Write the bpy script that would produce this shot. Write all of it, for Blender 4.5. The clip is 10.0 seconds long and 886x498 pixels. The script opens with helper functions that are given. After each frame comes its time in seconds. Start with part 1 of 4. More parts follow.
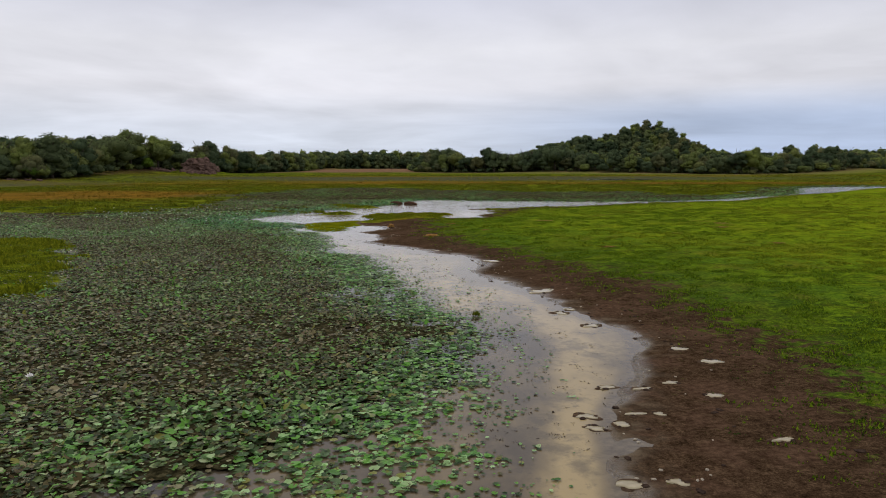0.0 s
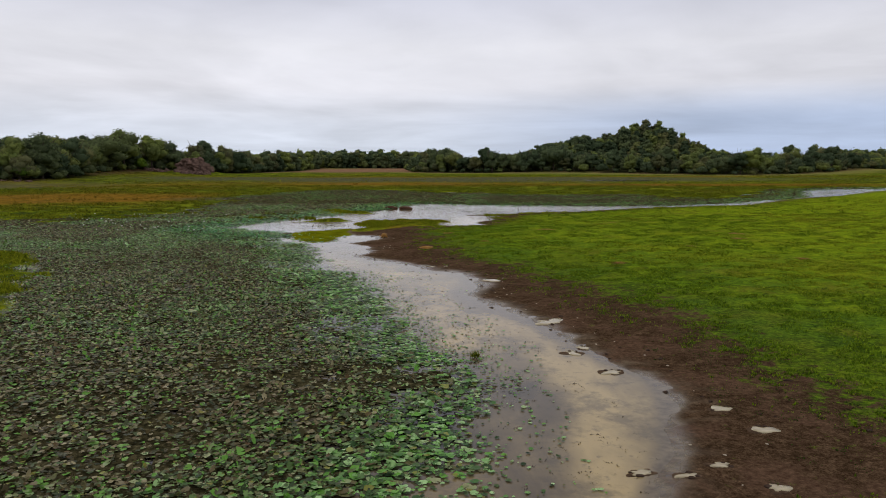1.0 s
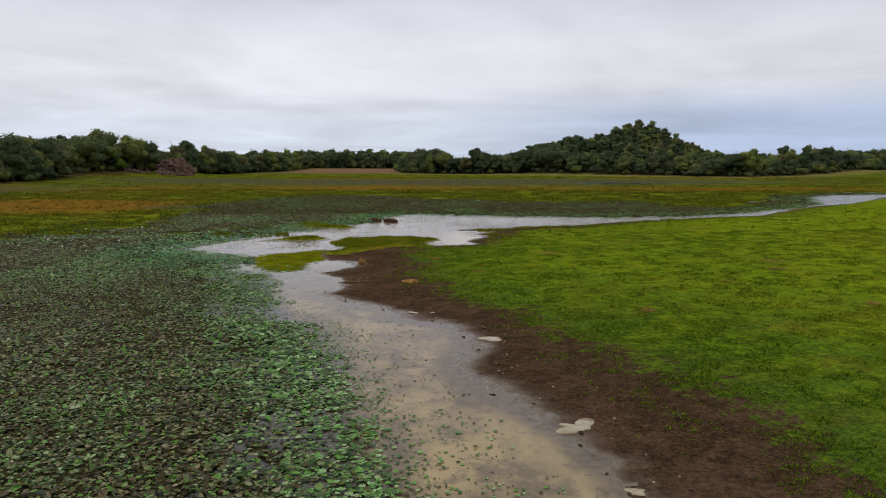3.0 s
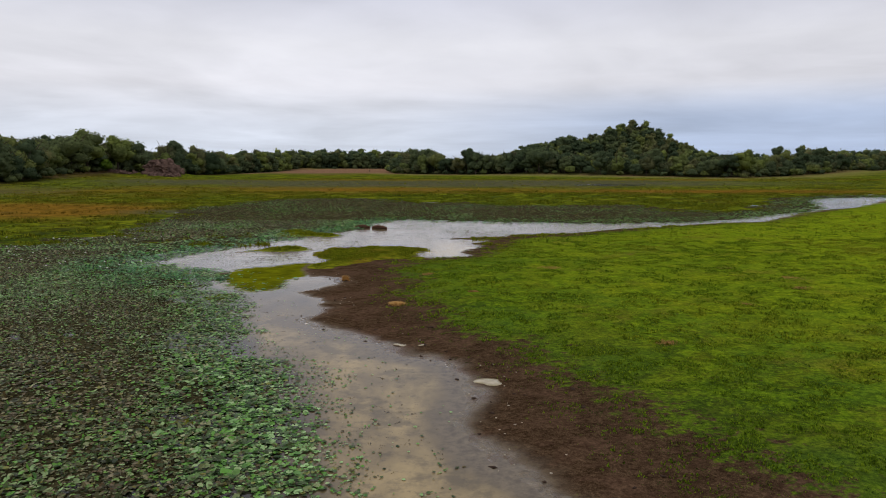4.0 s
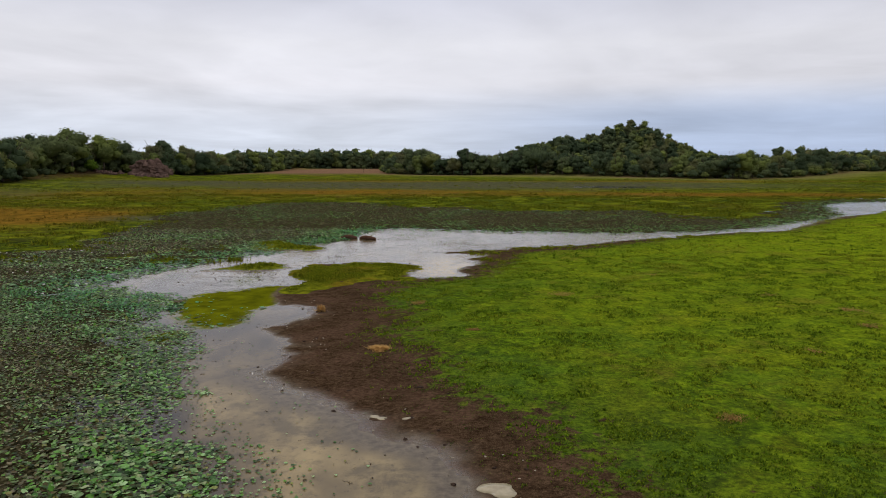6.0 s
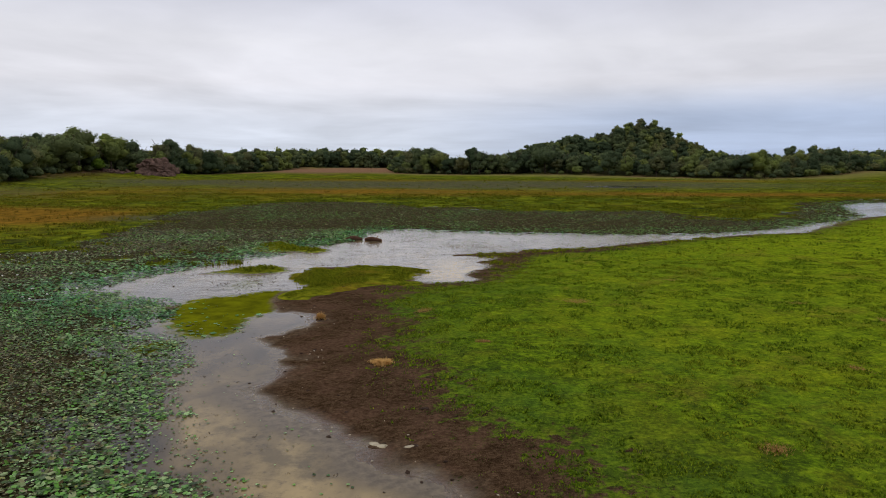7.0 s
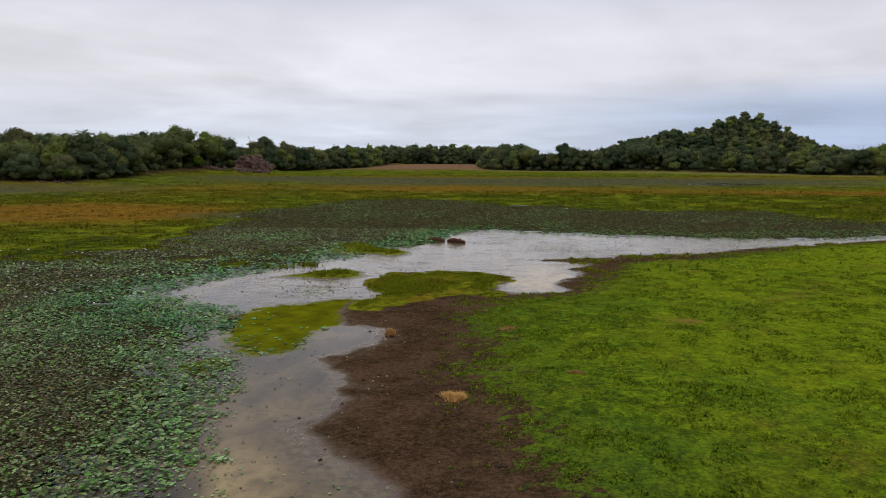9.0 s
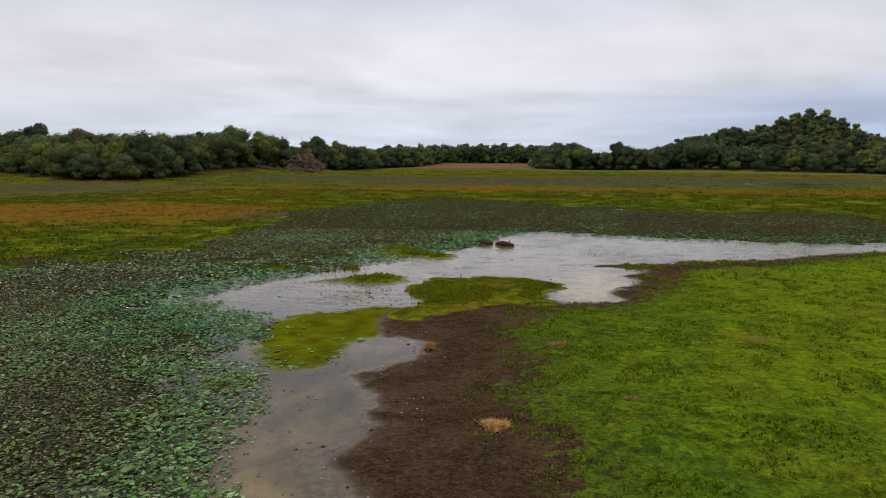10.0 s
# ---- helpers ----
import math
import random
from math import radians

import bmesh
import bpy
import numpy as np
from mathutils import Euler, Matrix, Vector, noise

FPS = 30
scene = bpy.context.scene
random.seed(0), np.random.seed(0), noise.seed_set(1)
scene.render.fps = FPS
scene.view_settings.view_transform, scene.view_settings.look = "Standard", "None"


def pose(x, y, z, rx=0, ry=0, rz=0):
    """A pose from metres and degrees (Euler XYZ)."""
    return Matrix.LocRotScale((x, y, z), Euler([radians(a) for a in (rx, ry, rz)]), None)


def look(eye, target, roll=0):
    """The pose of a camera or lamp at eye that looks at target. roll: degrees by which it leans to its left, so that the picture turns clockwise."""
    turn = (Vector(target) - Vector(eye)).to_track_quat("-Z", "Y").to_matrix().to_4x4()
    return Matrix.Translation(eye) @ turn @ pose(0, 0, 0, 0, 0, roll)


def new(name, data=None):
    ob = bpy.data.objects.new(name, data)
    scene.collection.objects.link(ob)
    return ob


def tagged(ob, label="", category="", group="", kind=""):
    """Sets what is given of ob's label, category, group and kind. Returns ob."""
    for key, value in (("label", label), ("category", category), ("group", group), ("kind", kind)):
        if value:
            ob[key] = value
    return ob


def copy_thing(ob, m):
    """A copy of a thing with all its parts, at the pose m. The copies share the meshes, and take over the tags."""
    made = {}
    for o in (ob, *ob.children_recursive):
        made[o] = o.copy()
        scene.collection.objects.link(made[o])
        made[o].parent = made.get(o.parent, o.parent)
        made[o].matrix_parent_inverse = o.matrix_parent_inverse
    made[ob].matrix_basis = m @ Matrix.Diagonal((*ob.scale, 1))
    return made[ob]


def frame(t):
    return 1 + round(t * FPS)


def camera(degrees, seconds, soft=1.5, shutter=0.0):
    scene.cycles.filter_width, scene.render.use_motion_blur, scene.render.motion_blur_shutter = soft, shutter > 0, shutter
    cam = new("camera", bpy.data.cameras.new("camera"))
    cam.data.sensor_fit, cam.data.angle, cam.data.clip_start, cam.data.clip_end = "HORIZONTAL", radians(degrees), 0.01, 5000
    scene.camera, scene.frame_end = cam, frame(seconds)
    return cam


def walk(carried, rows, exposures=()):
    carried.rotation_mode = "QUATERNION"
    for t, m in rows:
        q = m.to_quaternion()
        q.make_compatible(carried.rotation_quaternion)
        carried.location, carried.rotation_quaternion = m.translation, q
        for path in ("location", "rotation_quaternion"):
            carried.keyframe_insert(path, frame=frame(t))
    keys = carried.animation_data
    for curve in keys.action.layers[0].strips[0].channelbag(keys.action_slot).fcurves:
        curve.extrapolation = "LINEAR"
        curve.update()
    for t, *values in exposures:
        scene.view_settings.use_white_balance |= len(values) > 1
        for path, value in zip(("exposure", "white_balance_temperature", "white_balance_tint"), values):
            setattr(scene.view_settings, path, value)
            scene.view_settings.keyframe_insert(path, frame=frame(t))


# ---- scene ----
cam = camera(64.9, 10.0, soft=0.95)
METRES, EYE, TILT, LEAN, TURN = 34.7, 6.0, 0.0, 0.0, 0.0
ROWS = [
    (0.0, 0.0, 0.0, 0.0, -0.02, -7.07, 0.13),
    (0.5, 0.0021, 0.0568, 0.0083, -0.04, -7.12, 0.11),
    (1.0, 0.0041, 0.1156, 0.0166, -0.2, -7.15, 0.1),
    (1.5, 0.0058, 0.1764, 0.025, -0.4, -7.18, 0.08),
    (2.0, 0.0076, 0.2385, 0.0334, -0.59, -7.22, 0.06),
    (2.5, 0.0094, 0.3017, 0.0416, -0.79, -7.24, 0.04),
    (4.0, 0.0166, 0.4928, 0.0647, -1.62, -7.3, 0.0),
    (4.5, 0.0191, 0.5542, 0.0717, -1.98, -7.32, -0.01),
    (5.0, 0.0216, 0.6126, 0.0772, -2.02, -7.35, -0.03),
    (5.5, 0.0242, 0.6662, 0.0798, -2.02, -7.34, -0.06),
    (7.0, 0.0287, 0.7828, 0.0784, -1.33, -7.41, -0.13),
    (7.5, 0.0302, 0.8145, 0.0786, -0.18, -7.48, -0.1),
    (8.0, 0.0315, 0.8476, 0.0786, 1.79, -7.58, -0.05),
    (8.5, 0.0333, 0.8823, 0.0789, 3.87, -7.66, 0.01),
    (9.0, 0.0344, 0.9184, 0.0793, 5.97, -7.73, 0.05),
    (9.5, 0.035, 0.9558, 0.0795, 8.07, -7.76, 0.1),
    (10.0, 0.0348, 0.9943, 0.0798, 10.17, -7.79, 0.15),
]
walk(cam, [(t, pose(0, 0, EYE, TILT, LEAN, TURN) @ pose(METRES * x, METRES * y, METRES * z, 90 + pitch, roll, yaw)) for t, x, y, z, yaw, pitch, roll in ROWS],
     exposures=[(0.0, 0.0), (10.0, 0.0)])

# ---------------------------------------------------------------- sky and light
SUN_EL, SUN_AZ = radians(48), radians(-35)
world = bpy.data.worlds.new("overcast_sky")
scene.world = world
world.use_nodes = True


class Nodes:
    """Short way to wire node trees."""

    def __init__(self, tree):
        self.tree = tree
        tree.nodes.clear()

    def add(self, kind, inputs=(), operation=None, clamp=None, data_type=None, blend=None, interpolation=None, attribute=None):
        n = self.tree.nodes.new(kind)
        if operation:
            n.operation = operation
        if clamp:
            n.use_clamp = True
        if data_type:
            n.data_type = data_type
        if blend:
            n.blend_type = blend
        if interpolation:
            n.interpolation_type = interpolation
        if attribute:
            n.attribute_name = attribute
        for k, v in dict(inputs).items():
            if isinstance(v, bpy.types.NodeSocket):
                self.tree.links.new(v, n.inputs[k])
            else:
                n.inputs[k].default_value = v
        return n

    def math(self, op, a, b=0.0, c=0.0, clamp=False):
        return self.add("ShaderNodeMath", {0: a, 1: b, 2: c}, operation=op, clamp=clamp).outputs[0]

    def mix(self, fac, a, b, blend="MIX"):
        n = self.add("ShaderNodeMix", {0: fac, 6: a, 7: b}, data_type="RGBA", blend=blend)
        return n.outputs[2]

    def noise(self, vector, scale, detail=4.0, rough=0.55, distort=0.0):
        n = self.add("ShaderNodeTexNoise", {"Vector": vector, "Scale": scale, "Detail": detail, "Roughness": rough, "Distortion": distort})
        return n.outputs[0]

    def step(self, v, lo, hi):
        return self.add("ShaderNodeMapRange", {0: v, 1: lo, 2: hi, 3: 0.0, 4: 1.0}, interpolation="SMOOTHSTEP").outputs[0]

    def ramp(self, v, stops):
        n = self.add("ShaderNodeValToRGB", {0: v})
        e = n.color_ramp.elements
        while len(e) < len(stops):
            e.new(0.5)
        for el, (p, col) in zip(e, stops):
            el.position, el.color = p, (*col, 1)
        return n.outputs[0]

    def attr(self, name):
        return self.add("ShaderNodeAttribute", attribute=name).outputs["Fac"]


w = Nodes(world.node_tree)
coord = w.add("ShaderNodeTexCoord").outputs["Generated"]
xyz = w.add("ShaderNodeSeparateXYZ", {0: coord})
up = w.math("MAXIMUM", xyz.outputs["Z"], 0.0)
# clouds lie in a flat layer: longer streaks towards the horizon
flat = w.math("ADD", up, 0.10)
layer = w.add("ShaderNodeCombineXYZ", {0: w.math("DIVIDE", xyz.outputs["X"], flat), 1: w.math("DIVIDE", xyz.outputs["Y"], flat), 2: 0.0}).outputs[0]
big = w.noise(layer, 0.42, 5.0, 0.5, 0.6)
fine = w.noise(layer, 1.5, 6.0, 0.55, 0.4)
side = w.step(xyz.outputs["X"], -0.12, 0.38)
tone = w.ramp(up, [(0.0, (0.62, 0.69, 0.82)), (0.05, (0.66, 0.70, 0.81)), (0.10, (0.79, 0.785, 0.85)), (0.155, (0.80, 0.795, 0.85)), (0.215, (0.65, 0.655, 0.74)), (1.0, (0.67, 0.68, 0.73))])
low = w.math("SUBTRACT", 1.0, w.step(up, 0.05, 0.11))
tone = w.mix(w.math("MULTIPLY", w.math("MULTIPLY", side, low), 0.8), tone, (0.38, 0.475, 0.68, 1))
puff = w.math("ADD", w.math("MULTIPLY", w.math("SUBTRACT", big, 0.5), 0.9), w.math("MULTIPLY", w.math("SUBTRACT", fine, 0.5), 0.22))
puff = w.math("ADD", 1.0, puff)
cloud = w.mix(1.0, tone, w.add("ShaderNodeCombineColor", {0: puff, 1: puff, 2: puff}).outputs[0], "MULTIPLY")
# an overcast sky is about three times as bright overhead as at the horizon
zenith = w.math("ADD", 1.0, w.math("MULTIPLY", w.step(up, 0.24, 0.9), 0.45))
cloud = w.mix(1.0, cloud, w.add("ShaderNodeCombineColor", {0: zenith, 1: zenith, 2: zenith}).outputs[0], "MULTIPLY")
sky = w.add("ShaderNodeTexSky")
sky.sky_type, sky.sun_disc, sky.sun_elevation, sky.sun_rotation = "NISHITA", False, SUN_EL, SUN_AZ
blue = w.mix(1.0, sky.outputs[0], (0.09, 0.09, 0.09, 1), "MULTIPLY")
both = w.mix(0.93, blue, cloud)
w.add("ShaderNodeOutputWorld", {0: w.add("ShaderNodeBackground", {0: both, 1: 1.0}).outputs[0]})

sun = new("sun", bpy.data.lights.new("sun", "SUN"))
sun.data.energy, sun.data.angle, sun.data.color = 0.9, radians(14), (1.0, 0.96, 0.90)
sun.matrix_world = look((60 * math.sin(SUN_AZ), 60 * math.cos(SUN_AZ), 60 * math.tan(SUN_EL)), (0, 0, 0))


# ---------------------------------------------------------------- plan of the wetland (metres)
rng = np.random.default_rng(7)
TABLE = np.random.default_rng(3).random((8, 256, 256))


def vnoise(x, y, scale, seed=0):
    """Smooth noise, 0 to 1, with cells of that many metres."""
    x, y = np.asarray(x) / scale + 17.3 * seed + 1000, np.asarray(y) / scale + 9.1 * seed + 1000
    i, j = np.floor(x).astype(int), np.floor(y).astype(int)
    u, v = x - i, y - j
    u, v = u * u * (3 - 2 * u), v * v * (3 - 2 * v)
    t = TABLE[seed % 8]
    a, b = t[i % 256, j % 256], t[(i + 1) % 256, j % 256]
    c, d = t[i % 256, (j + 1) % 256], t[(i + 1) % 256, (j + 1) % 256]
    return (a * (1 - u) + b * u) * (1 - v) + (c * (1 - u) + d * u) * v


def fbm(x, y, scale, seed=0, octaves=4):
    total, amp, norm = 0.0, 1.0, 0.0
    for k in range(octaves):
        total = total + amp * vnoise(x, y, scale / 2 ** k, seed + k)
        norm += amp
        amp *= 0.55
    return total / norm


def smooth(v, lo, hi):
    s = np.clip((v - lo) / (hi - lo), 0, 1)
    return s * s * (3 - 2 * s)


def outline(points, n=3):
    """A closed smooth line through the points."""
    p = np.array(points, float)
    a, b, c, d = np.roll(p, 1, 0), p, np.roll(p, -1, 0), np.roll(p, -2, 0)
    out = []
    for s in np.arange(n) / n:
        out.append(0.5 * (2 * b + (c - a) * s + (2 * a - 5 * b + 4 * c - d) * s ** 2 + (3 * b - a - 3 * c + d) * s ** 3))
    return np.stack(out, 1).reshape(-1, 2)


def distance(x, y, line):
    """Distance to a closed line, positive inside."""
    a, b = line, np.roll(line, -1, 0)
    best, inside = np.full(x.shape, 1e18), np.zeros(x.shape, bool)
    for (ax, ay), (bx, by) in zip(a, b):
        ex, ey = bx - ax, by - ay
        s = np.clip(((x - ax) * ex + (y - ay) * ey) / (ex * ex + ey * ey + 1e-9), 0, 1)
        best = np.minimum(best, (x - ax - s * ex) ** 2 + (y - ay - s * ey) ** 2)
        if ey:
            inside ^= ((ay > y) != (by > y)) & (x < ex * (y - ay) / ey + ax)
    return np.sqrt(best) * np.where(inside, 1, -1)


BANK_NEAR = [(2.4, -80), (2.6, -20), (2.9, 6), (3.3, 12), (4.0, 16), (4.9, 18), (6.0, 21), (6.6, 24), (5.9, 26), (4.9, 28.5), (4.4, 31), (3.2, 34), (2.1, 35.6), (1.6, 38), (2.0, 40.2),
             (2.1, 42.4), (1.6, 44.2), (0.8, 45.2), (-0.5, 45.8), (-1.2, 47.2), (-1.9, 48.4), (-2.9, 49.1), (-4, 49.9), (-5.4, 51.5), (-6.3, 52.8), (-5.3, 53.9), (-5.2, 55.5), (-5.9, 57.9), (-6.6, 59), (-7.5, 60.4), (-6.4, 61.4), (-5.9, 62.6), (-5.3, 64.2), (-5.9, 65.5), (-7.4, 66.4)]
BANK_FAR = [(-8.2, 69), (-8.4, 72), (-7.3, 74.2), (-8.0, 76), (-9.4, 77.8), (-8.6, 81.6), (-7, 82.8), (-4.4, 83.7), (-1.3, 83.4), (0.9, 81.2), (0.2, 78.3), (0.6, 76.2), (2.5, 75.6), (4.3, 77),
            (3.9, 79), (5.9, 83), (5.1, 85.4), (6.9, 87.6), (5.6, 89.0), (3.2, 89.4), (4.4, 90.6), (8, 91.6), (11, 93.4), (15, 94.4), (19.2, 96.4), (24, 99.8), (31, 103.2), (40, 108), (47, 110), (59, 124), (69, 132.6), (77, 138), (94, 157), (108, 162.5), (125, 164), (500, 169), (500, -80)]
MEADOW = [(9.4, -80), (9.4, -20), (9.4, 5), (9.6, 14), (10.7, 18), (11.2, 22), (10.6, 25), (10.7, 28.4), (10.2, 32), (9.1, 35), (7.2, 40.2), (6.6, 43), (5.6, 45), (4.2, 48), (2.2, 51), (1.1, 55), (-0.5, 58.3),
          (-0.2, 61), (-0.8, 65), (-0.9, 69.8), (0.9, 73.6), (4.8, 76), (7.6, 82), (9.8, 87.6), (15.4, 91), (22.4, 95.4), (31, 101.4), (40.3, 106.6), (47, 108.6), (60, 123), (70, 131), (95, 154), (125, 160), (500, 164), (500, -80)]
# the side of the water where lotus and lilies grow
LOTUS_NEAR = [(-500, -80), (-1, -80), (0.2, -20), (0.6, 8), (0.9, 13.5), (1.5, 16.6), (1.9, 19.4), (2.5, 23), (1.7, 26.8), (-0.4, 29.2), (-1.4, 33), (-2.1, 37), (-3.0, 40.5), (-3.9, 43.4), (-5.1, 45.3), (-6.5, 48),
              (-8.4, 51.4), (-9.3, 54), (-10.3, 57), (-11.6, 59.6), (-13.4, 61), (-14, 65), (-15.5, 69), (-18.5, 71)]
LOTUS_FAR = [(-21, 73), (-20.6, 77), (-18, 82), (-14.6, 87), (-11.4, 95), (-7.5, 101), (-6, 110.5), (-1.5, 112.6), (4.5, 110.5), (11.3, 108.6), (17.6, 107.6), (25, 106.2), (33, 107.2), (44, 111.8),
             (53, 120), (62, 126.6), (69, 134.6), (80, 158), (95, 167), (108, 168), (125, 166), (500, 172), (500, 900), (-500, 900)]
# where the floating plants give way to grass and sedge on firmer ground
SEDGE = [(-500, 76), (-60, 84), (-38, 89), (-31.5, 92), (-33, 106), (-34, 124), (-34, 146), (-25, 159), (-13, 163), (5, 151), (16, 144), (35, 139), (41, 129), (49, 125), (56, 131), (66, 142),
         (78, 164), (95, 172), (130, 172), (500, 178), (500, 900), (-500, 900)]
ALGAE = [(-13.3, 64.9), (-13.9, 67), (-13.8, 69.1), (-12.8, 70.7), (-11.3, 71.3), (-10, 72.6), (-8.4, 73), (-7.2, 71.5), (-6.8, 69.4), (-7, 67.4), (-8.1, 65.8), (-8.7, 64.2), (-8.5, 62), (-9.1, 61), (-10.2, 60.5), (-11.1, 60.9), (-12.1, 62.3)]
SCUM = [(-12.8, 58.6), (-12.2, 59.7), (-11.5, 60.2), (-11, 59.7), (-11, 58.5), (-11.6, 57.7)]
ISLES = {"long": [(-16, 79.5), (-14.7, 81.2), (-13, 82.5), (-11, 82.8), (-9.9, 80.9), (-10.6, 79.7), (-12.6, 79.6), (-14.2, 79.6)],
         "back": [(-16.1, 94), (-15.8, 97.9), (-13.8, 98.6), (-12.3, 96.5), (-10.2, 94.2), (-8.8, 94.1), (-8.6, 91.8), (-9.7, 91.3), (-11.4, 92.3), (-13.2, 91.7), (-14.7, 91.8)],
         "side": [(-34, 53), (-29, 51.5), (-25.5, 46), (-22.6, 41), (-20.4, 36), (-19, 32), (-21, 30.5), (-30, 33), (-38, 43)]}
TURF = [(-9.5, 77.5), (-8.9, 79), (-8.7, 81.1), (-8, 82.4), (-6.6, 81.7), (-4.9, 83.3), (-2.9, 83.7), (-0.8, 82.8), (0.5, 82.2), (0.9, 81), (0.1, 78.9), (-0.4, 76.6), (0.7, 75.2), (-0.3, 74), (-2.1, 75.1), (-3.6, 73.1), (-4.7, 71.8), (-6, 70.6), (-7.5, 70.1), (-8.3, 71.2), (-8.4, 72.3), (-7.5, 73.6), (-7.6, 75.1), (-8.8, 76.3)]

# distances are worked out once on a raster and looked up from there
RX, RY, CELL = (-75.0, 125.0), (-12.0, 200.0), 0.4
GX, GY = np.meshgrid(np.arange(RX[0], RX[1], CELL), np.arange(RY[0], RY[1], CELL))
SHAPES = {"bank": outline(BANK_NEAR + BANK_FAR, 2), "meadow": outline(MEADOW, 2), "lotus": outline(LOTUS_NEAR + LOTUS_FAR, 2), "sedge": outline(SEDGE, 2),
          "algae": outline(ALGAE), "scum": outline(SCUM), "turf": outline(TURF), **{k: outline(v) for k, v in ISLES.items()}}
FIELD = {k: distance(GX, GY, v) for k, v in SHAPES.items()}
FIELD["side"] += 0.9


def field(name, x, y):
    f = FIELD[name]
    u, v = (np.asarray(x) - RX[0]) / CELL, (np.asarray(y) - RY[0]) / CELL
    u, v = np.clip(u, 0, f.shape[1] - 1.001), np.clip(v, 0, f.shape[0] - 1.001)
    i, j = u.astype(int), v.astype(int)
    u, v = u - i, v - j
    return (f[j, i] * (1 - u) + f[j, i + 1] * u) * (1 - v) + (f[j + 1, i] * (1 - u) + f[j + 1, i + 1] * u) * v


def ragged(name, x, y, much=1.0):
    """A distance with an uneven, natural edge."""
    if name == "sedge":
        return field(name, x, y) + (3 + 21 * (1 - smooth(x, 30, 48))) * (fbm(x, y, 17, 6) - 0.5) + 9 * (fbm(x, y, 4.5, 3) - 0.5) + 5 * (fbm(x, y, 2.0, 2) - 0.5)
    return field(name, x, y) + much * (1.5 * (fbm(x, y, 2.6, 2) - 0.5) + 0.8 * (vnoise(x, y, 0.7, 5) - 0.5))


def slime(x, y):
    """Green algae in the still shallows, 0 to 1."""
    patch = np.maximum(smooth(field("algae", x, y), -1.5, 1.3), smooth(field("scum", x, y), -0.9, 0.8))
    thin = 0.58 * np.exp(-((x + 11.6) / 2.0) ** 2 - ((y - 75.2) / 3.4) ** 2) + 0.62 * np.exp(-((x + 6.9) / 1.0) ** 2 - ((y - 38.7) / 0.8) ** 2)
    return np.maximum(patch, thin)


def sparse(x, y):
    """Muddy shallows at the bed's tip, where only loose leaves float."""
    side = ((x + 4.4) * 5.65 - (y - 14.9) * 4.6) / 7.29
    return smooth(side + 3.0 * (fbm(x, y, 1.9, 8) - 0.5), 0.1, 2.2) * (y < 26)


def bumps(x, y):
    """The wooded hill and the low rises under the woods."""
    def hump(cx, cy, sx, sy, h):
        return h * np.exp(-((x - cx) / sx) ** 2 - ((y - cy) / sy) ** 2)
    return (hump(131, 450, 23, 45, 13.2) + hump(122, 450, 52, 60, 10.5) + hump(78, 438, 28, 40, 8.0) + hump(230, 470, 60, 60, 3.0)
            + hump(-117, 341, 10, 8, 3.0) + hump(-170, 330, 38, 90, 5) + hump(-270, 345, 80, 50, 9) + hump(0, 900, 900, 200, 7))


def height(x, y):
    dl = ragged("bank", x, y, np.where(y > 66, 0.8, 0.32))
    inland = np.maximum(dl, 0)
    z = np.where(dl > 0, 0.006 + 0.016 * inland + 0.20 * smooth(inland, 1.0, 9.0), -0.3 * (1 - np.exp(np.minimum(dl, 0) / 2.4)))
    z = z + smooth(dl, -2.0, 0.5) * (0.045 * (fbm(x, y, 1.1, 1) - 0.5) + 0.025 * (vnoise(x, y, 0.45, 3) - 0.5) + 0.03 * smooth(dl, 1, 4) * (fbm(x, y, 2.0, 4) - 0.5))
    dm = field("meadow", x, y)
    z = z + smooth(dm, 0, 3) * (0.10 * (fbm(x, y, 4, 4) - 0.35) + 0.115 * (fbm(x, y, 0.9, 6) - 0.4))
    ds = ragged("sedge", x, y, 2.0)
    z = np.maximum(z, 0.16 * smooth(ds, -1.5, 6) - 0.06 + 0.10 * (fbm(x, y, 2.5, 2) - 0.5) * smooth(ds, -1, 3) - 0.5 * (ds < -1.5))
    for k in ISLES:
        di = ragged(k, x, y, 1.5 if k == "side" else 0.6)
        z = np.maximum(z, np.where(di > -0.6, 0.05 + 0.13 * np.tanh(di / 1.2), -1))
    dt = ragged("turf", x, y, 2.0)
    z = z + 0.06 * smooth(dt, 0, 1.6)
    # a thin far pool
    far = 1 - smooth(np.hypot((x - 62) / 13, (y - 246) / 9), 0.7, 1.0)
    z = z - 0.35 * far
    z = z - 0.35 * (1 - smooth(np.hypot((x + 142) / 24, (y - 193) / 5), 0.7, 1.0))
    return z + bumps(x, y)


# ---------------------------------------------------------------- materials
def material(name):
    m = bpy.data.materials.new(name)
    m.use_nodes = True
    return m, Nodes(m.node_tree)


